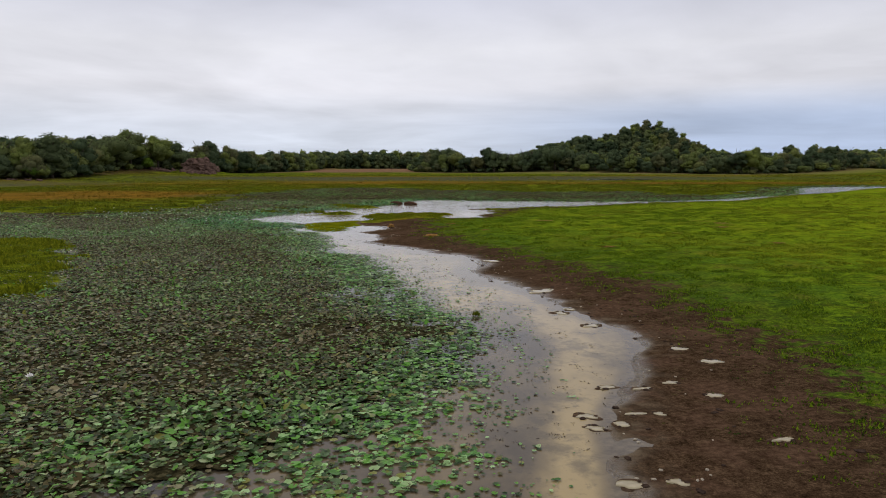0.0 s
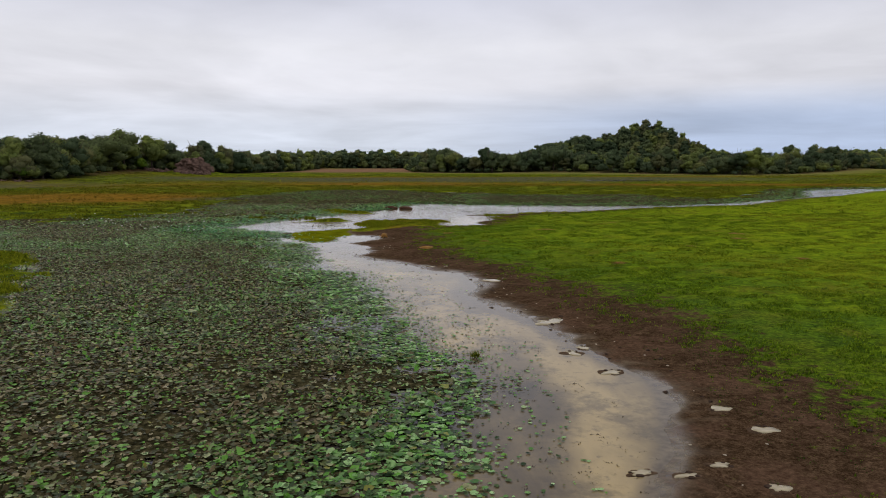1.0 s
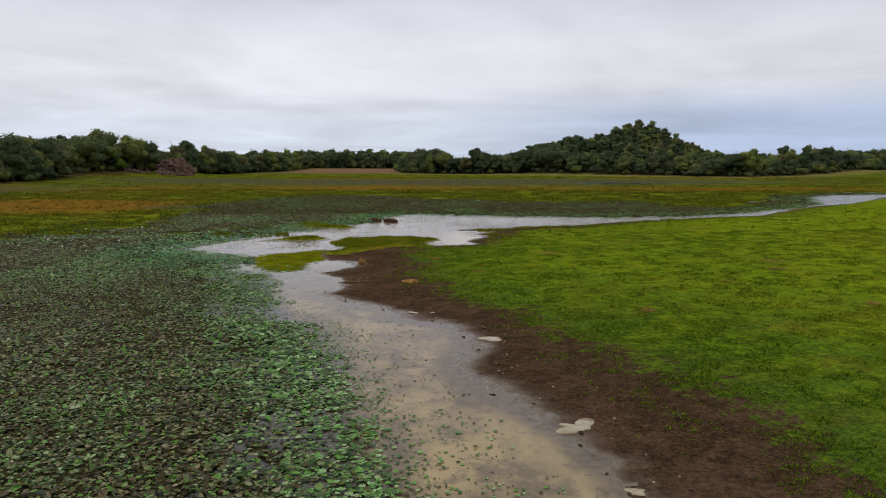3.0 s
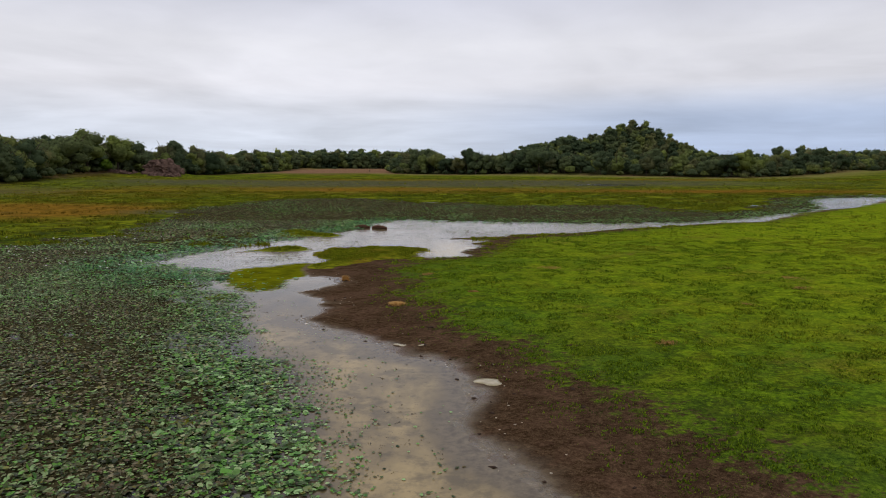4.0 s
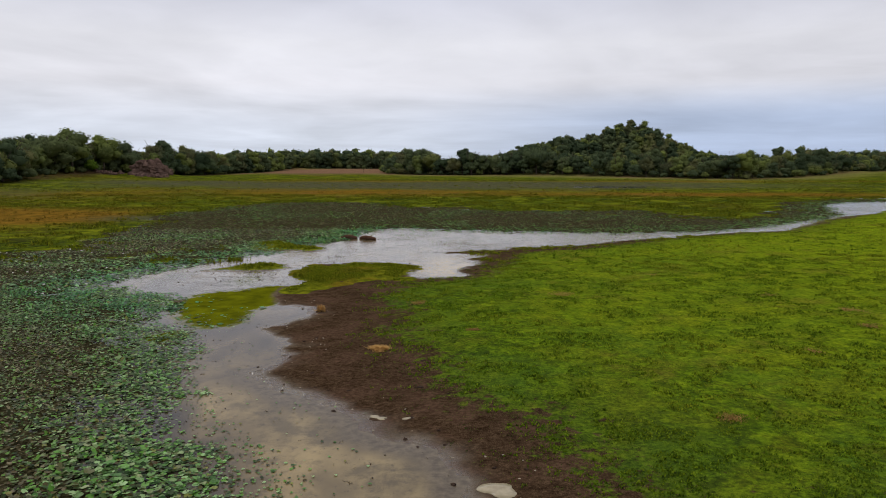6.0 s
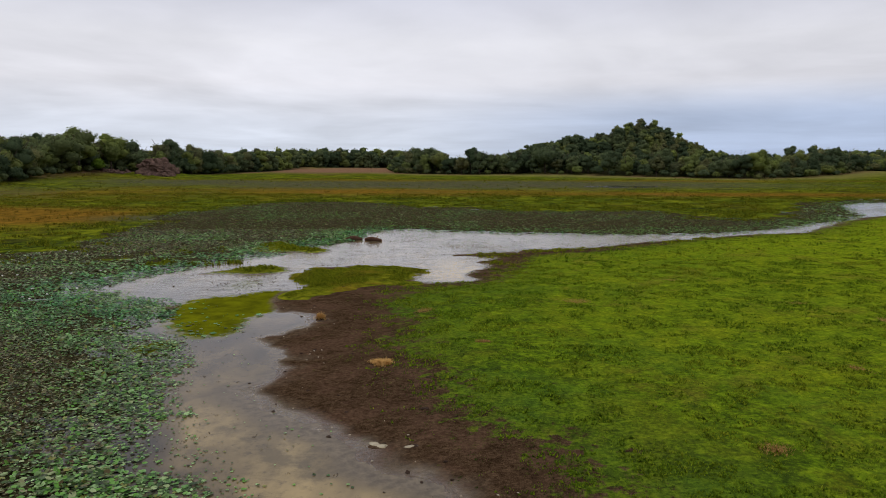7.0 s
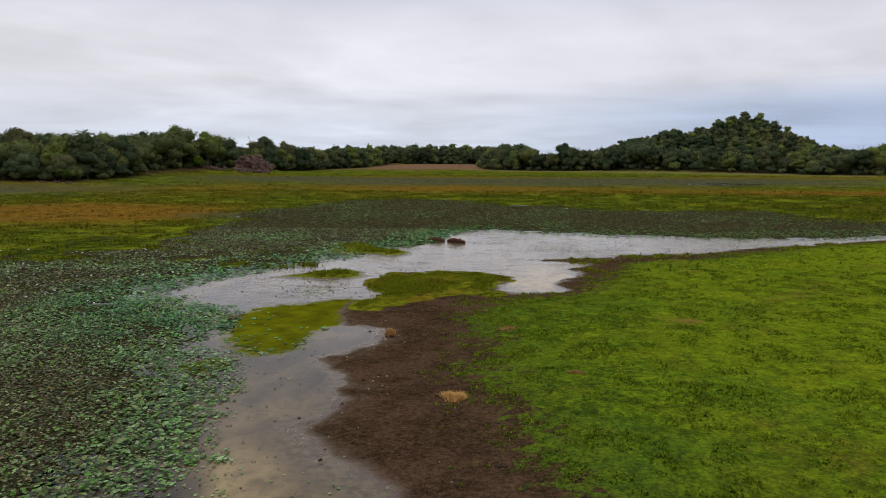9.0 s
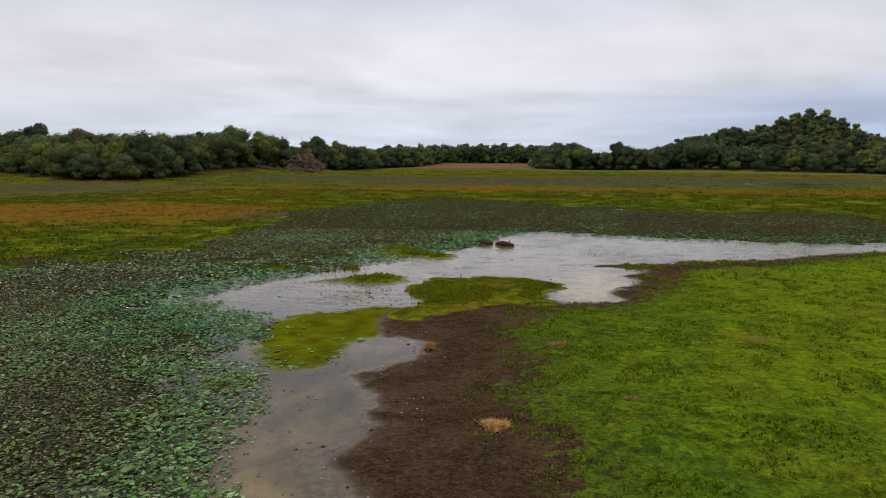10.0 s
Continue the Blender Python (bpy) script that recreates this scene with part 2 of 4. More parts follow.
def finish(m, n, colour, rough=0.9, bump=None, strength=0.4, dist=0.05, gloss=0.0, thin=0.0, ior=1.45):
    """The surface of a material. gloss: how much it shines; thin: how much light shines through a leaf."""
    inputs = {"Base Color": colour, "Roughness": rough, "Specular IOR Level": gloss, "IOR": ior}
    if bump is not None:
        inputs["Normal"] = n.add("ShaderNodeBump", {"Strength": strength, "Distance": dist, "Height": bump}).outputs[0]
    shader = n.add("ShaderNodeBsdfPrincipled", inputs).outputs[0]
    if thin:
        glow = n.add("ShaderNodeBsdfTranslucent", {"Color": colour}).outputs[0]
        shader = n.add("ShaderNodeMixShader", {0: thin, 1: shader, 2: glow}).outputs[0]
    n.add("ShaderNodeOutputMaterial", {0: shader})
    return m


def ground_material():
    m, n = material("wetland_ground")
    p = n.add("ShaderNodeNewGeometry").outputs["Position"]
    fine, mid = n.noise(p, 7, 5, 0.7), n.noise(p, 2.0, 5, 0.65)
    # wet mud: dark brown, greyer and smoother near the water
    mud = n.ramp(n.math("ADD", n.math("MULTIPLY", mid, 0.25), n.math("ADD", n.math("MULTIPLY", fine, 0.35), n.math("MULTIPLY", n.noise(p, 22, 4, 0.7), 0.4))), [(0.40, (0.016, 0.009, 0.005)), (0.50, (0.048, 0.028, 0.015)), (0.61, (0.112, 0.070, 0.039))])
    silt = n.ramp(mid, [(0.38, (0.060, 0.041, 0.026)), (0.62, (0.130, 0.095, 0.060))])
    mud = n.mix(n.math("MULTIPLY", n.attr("wet"), n.step(n.noise(p, 0.9, 5, 0.65), 0.36, 0.60)), mud, silt)
    mud = n.mix(n.attr("film"), mud, n.ramp(n.noise(p, 3.2, 5, 0.65), [(0.36, (0.082, 0.060, 0.037)), (0.64, (0.160, 0.120, 0.074))]))
    mud = n.mix(n.math("MULTIPLY", n.step(n.noise(p, 0.45, 5, 0.65, 0.4), 0.47, 0.62), 0.8), mud, n.ramp(fine, [(0.36, (0.046, 0.025, 0.015)), (0.64, (0.110, 0.064, 0.038))]))
    # short meadow turf
    turf = n.ramp(n.math("ADD", n.math("MULTIPLY", mid, 0.55), n.math("MULTIPLY", fine, 0.45)), [(0.36, (0.028, 0.052, 0.005)), (0.49, (0.086, 0.146, 0.007)), (0.63, (0.170, 0.245, 0.010))])
    # shade between the tufts, painted as near-black green where the noise is low
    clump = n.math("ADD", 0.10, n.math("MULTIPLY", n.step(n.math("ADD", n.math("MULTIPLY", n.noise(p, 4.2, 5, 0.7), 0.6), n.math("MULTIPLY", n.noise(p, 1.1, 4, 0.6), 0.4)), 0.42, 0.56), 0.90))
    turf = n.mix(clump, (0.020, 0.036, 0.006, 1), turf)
    deep = n.ramp(fine, [(0.36, (0.026, 0.058, 0.008)), (0.62, (0.088, 0.165, 0.014))])
    turf = n.mix(n.math("MULTIPLY", n.math("MULTIPLY", n.step(n.noise(p, 0.16, 5, 0.65, 0.4), 0.44, 0.62), n.math("SUBTRACT", 1.0, n.math("MULTIPLY", n.attr("lime"), 0.6))), 0.7), turf, deep)
    warm = n.ramp(fine, [(0.36, (0.075, 0.085, 0.007)), (0.62, (0.25, 0.245, 0.011))])
    turf = n.mix(n.math("MULTIPLY", n.math("MULTIPLY", n.step(n.noise(p, 0.3, 6, 0.68), 0.44, 0.66), n.math("ADD", 0.35, n.math("MULTIPLY", n.attr("lime"), 0.65))), 0.75), turf, warm)
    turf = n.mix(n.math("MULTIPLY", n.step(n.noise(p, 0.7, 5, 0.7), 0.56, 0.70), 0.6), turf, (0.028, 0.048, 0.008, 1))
    turf = n.mix(n.math("MULTIPLY", n.attr("lime"), 0.75), turf, n.ramp(n.math("ADD", n.math("MULTIPLY", mid, 0.55), n.math("MULTIPLY", fine, 0.45)), [(0.37, (0.048, 0.076, 0.006)), (0.49, (0.150, 0.205, 0.007)), (0.63, (0.27, 0.320, 0.010))]))
    turf = n.mix(n.math("MULTIPLY", n.step(n.noise(p, 0.17, 6, 0.72), 0.52, 0.66), 0.5), turf, n.ramp(fine, [(0.38, (0.070, 0.060, 0.010)), (0.62, (0.20, 0.165, 0.020))]))
    turf = n.mix(n.math("MULTIPLY", n.attr("rim"), 0.4), turf, n.ramp(fine, [(0.38, (0.018, 0.030, 0.007)), (0.62, (0.080, 0.115, 0.013))]))
    # marsh: lush green, rusty sedge and dull floating plants
    lush = n.ramp(n.math("ADD", n.math("MULTIPLY", n.noise(p, 0.8, 5, 0.7), 0.5), n.math("MULTIPLY", n.noise(p, 0.11, 5, 0.65), 0.5)), [(0.40, (0.014, 0.022, 0.005)), (0.49, (0.070, 0.092, 0.006)), (0.60, (0.165, 0.18, 0.009))])
    lush = n.mix(n.math("MULTIPLY", n.step(n.noise(p, 0.42, 6, 0.7, 0.5), 0.50, 0.62), 0.75), lush, n.ramp(mid, [(0.35, (0.012, 0.020, 0.006)), (0.65, (0.040, 0.052, 0.014))]))
    rust = n.ramp(n.noise(p, 0.5, 5, 0.7), [(0.36, (0.085, 0.054, 0.008)), (0.64, (0.215, 0.112, 0.014))])
    dull = n.ramp(n.math("ADD", n.math("MULTIPLY", mid, 0.5), n.math("MULTIPLY", n.noise(p, 0.35, 5, 0.7), 0.5)), [(0.36, (0.026, 0.028, 0.012)), (0.64, (0.115, 0.112, 0.052))])
    lush = n.mix(n.math("MULTIPLY", n.attr("young"), 0.85), lush, n.ramp(n.noise(p, 1.6, 5, 0.7), [(0.36, (0.050, 0.058, 0.005)), (0.50, (0.120, 0.130, 0.007)), (0.64, (0.215, 0.205, 0.012))]))
    marsh = n.mix(n.attr("rust"), lush, rust)
    marsh = n.mix(n.attr("dull"), marsh, dull)
    marsh = n.mix(n.attr("straw"), marsh, n.ramp(mid, [(0.36, (0.105, 0.100, 0.022)), (0.64, (0.20, 0.18, 0.055))]))
    edge = n.step(n.math("ADD", n.attr("grass"), n.math("MULTIPLY", n.math("SUBTRACT", n.noise(p, 1.7, 8, 0.75), 0.5), 3.0)), 0.36, 0.64)
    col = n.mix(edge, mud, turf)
    col = n.mix(n.step(n.math("ADD", n.attr("marsh"), n.math("MULTIPLY", n.math("SUBTRACT", mid, 0.5), 0.5)), 0.35, 0.65), col, marsh)
    col = n.mix(n.attr("bare"), col, n.ramp(mid, [(0.3, (0.12, 0.065, 0.035)), (0.7, (0.22, 0.13, 0.075))]))
    # ground inside the wood edge goes to a very dark olive brown
    col = n.mix(n.attr("under_trees"), col, n.ramp(mid, [(0.3, (0.012, 0.014, 0.006)), (0.7, (0.035, 0.035, 0.014))]))
    rough = n.math("SUBTRACT", 0.95, n.math("MULTIPLY", n.attr("film"), 0.84))
    shine = n.math("MULTIPLY", n.math("MULTIPLY", n.attr("film"), n.math("SUBTRACT", 1.0, n.attr("marsh"))), 0.50)
    return finish(m, n, col, rough, n.math("ADD", fine, mid), n.math("SUBTRACT", 0.9, n.math("MULTIPLY", n.attr("mud"), 0.15)), 0.10, gloss=shine, ior=1.33)


def water_material():
    m, n = material("muddy_water")
    p = n.add("ShaderNodeNewGeometry").outputs["Position"]
    stretch = n.add("ShaderNodeVectorMath", {0: p, 1: (1.0, 0.5, 1.0)}, operation="MULTIPLY").outputs[0]
    wind = n.add("ShaderNodeVectorMath", {0: p, 1: (0.45, 1.0, 1.0)}, operation="MULTIPLY").outputs[0]
    cloudy = n.noise(stretch, 0.55, 5, 0.6, 0.3)
    specks = n.noise(p, 3.2, 5, 0.65)
    # stirred-up silt in the open channel, clear dark water among the plants
    silt = n.math("ADD", n.attr("silt"), n.math("MULTIPLY", n.math("SUBTRACT", cloudy, 0.5), 1.1))
    col = n.ramp(silt, [(0.05, (0.022, 0.020, 0.016)), (0.32, (0.084, 0.062, 0.036)), (0.60, (0.165, 0.121, 0.060)), (0.90, (0.31, 0.228, 0.105))])
    col = n.mix(n.math("MULTIPLY", n.step(specks, 0.56, 0.72), 0.5), col, (0.045, 0.036, 0.030, 1))
    murk = n.math("ADD", n.math("MULTIPLY", n.noise(p, 1.3, 6, 0.7), 0.55), n.math("MULTIPLY", n.noise(p, 0.4, 4, 0.6, 0.5), 0.45))
    col = n.mix(n.math("MULTIPLY", n.step(murk, 0.47, 0.60), 0.6), col, (0.060, 0.046, 0.028, 1))
    # green algae hangs in the still shallows
    bloom = n.step(n.math("ADD", n.attr("algae"), n.math("MULTIPLY", n.math("SUBTRACT", n.noise(p, 1.5, 7, 0.72), 0.5), 1.5)), 0.26, 0.74)
    col = n.mix(bloom, col, n.ramp(n.noise(p, 0.8, 5, 0.6), [(0.34, (0.060, 0.064, 0.003)), (0.66, (0.125, 0.132, 0.004))]))
    # the bed shows through at the very edge
    col = n.mix(n.step(n.math("ADD", n.attr("shallow"), n.math("MULTIPLY", n.math("SUBTRACT", cloudy, 0.5), 0.9)), 0.25, 0.95), col, n.ramp(specks, [(0.36, (0.070, 0.051, 0.031)), (0.64, (0.140, 0.106, 0.064))]))
    ripple = n.math("ADD", n.math("ADD", n.noise(stretch, 6.0, 3, 0.5), n.noise(stretch, 1.1, 2, 0.5)), n.math("MULTIPLY", n.math("MULTIPLY", n.noise(wind, 3.2, 4, 0.6), n.attr("open")), 3.0))
    return finish(m, n, col, n.math("ADD", 0.03, n.math("MULTIPLY", n.noise(p, 0.15, 3), 0.10)), ripple, n.math("ADD", 0.04, n.math("MULTIPLY", n.math("ADD", n.step(n.noise(stretch, 0.12, 3), 0.4, 0.7), n.math("MULTIPLY", n.attr("open"), 0.75)), 0.22)), 0.03, gloss=n.math("MULTIPLY", n.math("MULTIPLY", n.math("ADD", 0.40, n.math("MULTIPLY", n.attr("open"), 0.60)), n.math("SUBTRACT", 1.0, n.math("MULTIPLY", n.math("MULTIPLY", n.step(n.noise(wind, 0.75, 7, 0.76), 0.48, 0.62), n.attr("open")), 0.82))), n.math("SUBTRACT", 1.0, n.math("MULTIPLY", bloom, 1.0))), ior=1.33)


def leaf_material(name, dark, mid, light, rough=0.5, attribute=None, other=None, shine=0.0, fringe=None):
    """Leaves: every one of its own shade; an attribute may lead to a second range of colours."""
    m, n = material(name)
    g = n.add("ShaderNodeNewGeometry")
    r = n.math("FRACT", n.math("ADD", g.outputs["Random Per Island"], n.add("ShaderNodeObjectInfo").outputs["Random"]))
    p = g.outputs["Position"]
    v = n.math("ADD", n.math("MULTIPLY", r, 0.75), n.math("MULTIPLY", n.noise(p, 1.3, 3), 0.25))
    col = n.ramp(v, [(0.08, dark), (0.5, mid), (0.95, light)])
    if attribute:
        col = n.mix(n.attr(attribute), col, n.ramp(v, [(0.08, other[0]), (0.5, other[1]), (0.95, other[2])]))
    if fringe:
        col = n.mix(n.attr("fringe"), col, n.ramp(v, [(0.08, fringe[0]), (0.5, fringe[1]), (0.95, fringe[2])]))
    if shine:
        odd = n.math("FRACT", n.math("MULTIPLY", r, 37.7))
        col = n.mix(n.math("MULTIPLY", n.math("GREATER_THAN", odd, 0.965), 0.8), col, (0.26, 0.24, 0.045, 1))
        fresh = n.math("MULTIPLY", n.math("LESS_THAN", n.math("ABSOLUTE", n.math("SUBTRACT", odd, 0.25)), 0.075), 0.8)
        col = n.mix(fresh, col, (0.15, 0.37, 0.045, 1))
        col = n.mix(n.math("MULTIPLY", n.math("LESS_THAN", odd, 0.08), 0.8), col, (0.115, 0.060, 0.026, 1))
        col = n.mix(n.math("MULTIPLY", n.math("LESS_THAN", n.math("ABSOLUTE", n.math("SUBTRACT", odd, 0.5)), 0.10), 0.75), col, (0.022, 0.030, 0.014, 1))
    col = n.mix(n.math("MULTIPLY", n.noise(p, 30, 2), 0.3), col, dark + (1,))
    return finish(m, n, col, rough, gloss=shine, thin=0.3 if shine else 0.5)


def tree_material(name, dark, mid, light):
    m, n = material(name)
    g = n.add("ShaderNodeNewGeometry")
    ob = n.add("ShaderNodeObjectInfo").outputs["Random"]
    col = n.ramp(n.math("ADD", n.math("MULTIPLY", g.outputs["Random Per Island"], 0.42), n.math("MULTIPLY", n.noise(g.outputs["Position"], 0.34, 4, 0.6), 0.58)), [(0.15, dark), (0.5, mid), (0.9, light)])
    shade = n.math("FRACT", n.math("ADD", n.math("ADD", ob, n.attr("tint")), n.math("MULTIPLY", n.noise(g.outputs["Position"], 0.05, 2, 0.5), 0.6)))
    dry = n.ramp(shade, [(0.0, (0.50, 0.58, 0.62)), (0.30, (0.80, 0.86, 0.90)), (0.55, (1.08, 1.05, 0.95)), (0.75, (1.65, 1.60, 0.85)), (0.88, (1.35, 1.08, 0.98)), (1.0, (0.75, 0.70, 0.72))])
    col = n.mix(1.0, col, dry, "MULTIPLY")
    return finish(m, n, col, 0.8, thin=0.3)


def plain(name, a, b, scale=3.0, rough=0.9, strength=0.5, dist=0.05):
    m, n = material(name)
    p = n.add("ShaderNodeTexCoord").outputs["Object"]
    f = n.noise(p, scale, 6, 0.65)
    col = n.ramp(f, [(0.3, a), (0.7, b)])
    return finish(m, n, col, rough, n.noise(p, scale * 4, 5), strength, dist)


GROUND, WATER = ground_material(), water_material()
PAD = leaf_material("lotus_leaf", (0.022, 0.062, 0.018), (0.160, 0.340, 0.085), (0.50, 0.72, 0.32), 0.36, "brown", ((0.036, 0.024, 0.011), (0.150, 0.108, 0.050), (0.42, 0.355, 0.20)), 0.08, ((0.014, 0.070, 0.020), (0.062, 0.265, 0.075), (0.28, 0.60, 0.28)))
BLADE = leaf_material("grass_blade", (0.036, 0.070, 0.006), (0.112, 0.182, 0.010), (0.23, 0.32, 0.016), 0.6, "dry", ((0.09, 0.105, 0.008), (0.235, 0.245, 0.012), (0.39, 0.36, 0.03)))
SEDGES = leaf_material("sedge_blade", (0.038, 0.054, 0.006), (0.125, 0.148, 0.009), (0.235, 0.250, 0.016), 0.7, "rust", ((0.12, 0.075, 0.012), (0.23, 0.135, 0.018), (0.33, 0.20, 0.03)))
YOUNG = leaf_material("islet_grass_blade", (0.060, 0.080, 0.006), (0.165, 0.190, 0.010), (0.29, 0.305, 0.018), 0.7, "rust", ((0.10, 0.085, 0.010), (0.21, 0.175, 0.016), (0.32, 0.26, 0.03)))
CROWN = tree_material("tree_leaves", (0.050, 0.065, 0.036), (0.104, 0.130, 0.060), (0.172, 0.202, 0.090))
FRESH = tree_material("fresh_shrub_leaves", (0.045, 0.085, 0.014), (0.105, 0.175, 0.022), (0.19, 0.27, 0.035))
BARK = plain("bark", (0.035, 0.026, 0.018), (0.11, 0.09, 0.07), 2.0)
ROCK = plain("weathered_rock", (0.035, 0.023, 0.019), (0.20, 0.125, 0.095), 0.6, 0.9, 0.8, 0.3)
STRAW = plain("dry_straw", (0.36, 0.20, 0.06), (0.64, 0.40, 0.14), 6.0)
DEAD = plain("dead_grass", (0.19, 0.105, 0.030), (0.40, 0.235, 0.080), 6.0)
DARK = leaf_material("tussock_blade", (0.012, 0.026, 0.006), (0.032, 0.062, 0.010), (0.070, 0.118, 0.018), 0.7)
LOG = plain("wet_log", (0.045, 0.022, 0.014), (0.13, 0.070, 0.045), 2.5, 0.6)
PALE = plain("dried_silt_crust", (0.24, 0.19, 0.13), (0.50, 0.44, 0.34), 5.0, 0.7)
CLOD = plain("mud_clod", (0.024, 0.015, 0.011), (0.075, 0.050, 0.036), 8.0, 0.8)
RIM = plain("trodden_mud", (0.030, 0.018, 0.011), (0.105, 0.068, 0.042), 5.0, 0.7)
PETAL = plain("white_petal", (0.68, 0.64, 0.62), (0.85, 0.83, 0.80), 9.0, 0.6)


# ---------------------------------------------------------------- mesh helpers
def mesh_from(name, verts, faces, mat, attrs=None, flat=True, normals=None):
    """A mesh out of arrays: faces all with the same number of corners; normals, one a vertex, round off its shading."""
    verts, faces = np.asarray(verts, np.float32).reshape(-1, 3), np.asarray(faces, np.int32)
    me = bpy.data.meshes.new(name)
    n, k = faces.shape
    me.vertices.add(len(verts))
    me.vertices.foreach_set("co", verts.ravel())
    me.loops.add(n * k)
    me.loops.foreach_set("vertex_index", faces.ravel())
    me.polygons.add(n)
    me.polygons.foreach_set("loop_start", np.arange(0, n * k, k, dtype=np.int32))
    me.polygons.foreach_set("use_smooth", np.full(n, not flat))
    for key, values in (attrs or {}).items():
        a = me.attributes.new(key, "FLOAT", "POINT")
        a.data.foreach_set("value", np.asarray(values, np.float32).ravel())
    me.materials.append(mat)
    me.update(calc_edges=True)
    me.validate()
    if normals is not None:
        me.polygons.foreach_set("use_smooth", np.full(n, True))
        me.normals_split_custom_set_from_vertices(np.asarray(normals, np.float32))
    return me


def part(name, data, parent, label="", at=None):
    """Links a mesh as one object under a thing."""
    ob = new(name, data)
    ob.parent = parent
    if at is not None:
        ob.matrix_basis = at
    return tagged(ob, label)


def from_bm(name, bm, mat, smooth_faces=False):
    me = bpy.data.meshes.new(name)
    bm.to_mesh(me)
    bm.free()
    me.materials.append(mat)
    me.polygons.foreach_set("use_smooth", np.full(len(me.polygons), smooth_faces))
    return me


# ---------------------------------------------------------------- ground and water
def axis_steps(lo, hi, step, grow, a, b):
    """Positions from a to b: even between lo and hi, wider outside."""
    mid = list(np.arange(lo, hi + step, step))
    s, left, right = step, [], []
    v = mid[0]
    while v > a:
        s *= grow
        v -= s
        left.append(v)
    s, v = step, mid[-1]
    while v < b:
        s *= grow
        v += s
        right.append(v)
    return np.array(left[::-1] + mid + right)


def build_ground():
    xs, ys = axis_steps(-11, 30, 0.22, 1.085, -1500, 1500), axis_steps(10, 86, 0.22, 1.045, -300, 2500)
    X, Y = np.meshgrid(xs, ys)
    x, y = X.ravel(), Y.ravel()
    z = height(x, y)
    n, k = len(xs), len(ys)
    i = (np.arange(k - 1)[:, None] * n + np.arange(n - 1)).ravel()
    faces = np.stack([i, i + 1, i + n + 1, i + n], 1)
    dm, ds = field("meadow", x, y), ragged("sedge", x, y, 2.5)
    isle = np.max([ragged(k2, x, y, 1.5 if k2 == "side" else 0.6) for k2 in ISLES], 0)
    turf = ragged("turf", x, y, 2.0)
    tree = wood_edge(x, y)
    attrs = {"grass": smooth(dm - 0.9 + 3.0 * (fbm(x, y, 4, 3) - 0.5), -3.8, 2.4),
             "young": np.maximum(smooth(turf, -0.5, 0.5), smooth(isle, -0.6, 0.4) * (y > 60)),
             "mud": 1 - smooth(dm, -2.0, 1.0),
             "wet": 1 - smooth(ragged("bank", x, y, 1.2), 0.0, 1.5),
             "film": (1 - smooth(ragged("bank", x, y, np.where(y > 66, 0.8, 0.32)) + 1.4 * (fbm(x, y, 1.6, 5) - 0.5), 0.0, 0.55 + 0.6 * smooth(y, 28, 36) * (1 - smooth(y, 48, 56)))) * (1 - 0.85 * slime(x, y)),
             "marsh": np.maximum(np.maximum(smooth(ds, -0.5, 0.5), smooth(isle, -0.4, 0.2)), smooth(turf, -0.4, 0.3)),
             "rust": rusty(x, y), "dull": dulled(x, y), "bare": bare(x, y), "under_trees": smooth(tree, 1, 6), "straw": 0.85 * smooth(tree + 10 * (fbm(x, y, 9, 5) - 0.5), -26, -8) * (x > -75) * (y > 250),
             "lime": lime(x, y),
             "rim": 1 - smooth(dm + 5 * (fbm(x, y, 6, 1) - 0.5), 0.5, 6.0)}
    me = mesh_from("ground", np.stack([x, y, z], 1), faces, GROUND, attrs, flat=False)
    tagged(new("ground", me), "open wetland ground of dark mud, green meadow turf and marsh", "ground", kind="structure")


def lime(x, y):
    """Where the meadow turns to yellow green."""
    return (0.62 + 0.38 * smooth(x, 20, 38)) * smooth(0.6 * y + 1.4 * x + 26 * (fbm(x, y, 12, 2) - 0.5) + 18 * (fbm(x, y, 3.5, 4) - 0.5), 34, 62)


def rusty(x, y):
    """How rusty brown the sedge is."""
    def blob(cx, cy, sx, sy):
        return np.exp(-((x - cx) / sx) ** 2 - ((y - cy) / sy) ** 2)
    v = 1.9 * blob(-67, 132, 30, 17) + 0.9 * blob(-18, 212, 48, 24) + 1.2 * blob(77, 196, 42, 11) + 0.8 * blob(-130, 200, 50, 30) + 0.5 * blob(60, 300, 200, 15)
    return np.clip(v + 1.0 * (fbm(x, y, 30, 2) - 0.55) + 0.5 * (fbm(x, y, 6, 5) - 0.5), 0, 1) * smooth(field("sedge", x, y), 2, 14) + 0.45 * smooth(fbm(x, y, 2.0, 4), 0.45, 0.65) * (field("turf", x, y) > -1)


def dulled(x, y):
    """Where floating plants take over again in the far marsh."""
    v = np.exp(-((x - 20) / 95) ** 2 - ((y - 262) / 30) ** 2) * 2.0 + 0.9 * np.exp(-((x + 39) / 9) ** 2 - ((y - 128) / 5) ** 2) + 1.1 * np.exp(-((x + 130) / 36) ** 2 - ((y - 192) / 26) ** 2) + 1.2 * np.exp(-((x + 85) / 30) ** 2 - ((y - 285) / 18) ** 2)
    return np.clip(v + 0.8 * (fbm(x, y, 14, 6) - 0.62), 0, 1) * (y > 110)


def bare(x, y):
    v = 2.2 * np.exp(-((x + 56) / 50) ** 2 - ((y - 520) / 75) ** 2) + smooth(wood_edge(x, y), -5, 0) * (1 - smooth(wood_edge(x, y), 3, 9)) * 0.8
    return np.clip(v + 0.8 * (fbm(x, y, 12, 1) - 0.62), 0, 1) * (y > 180)


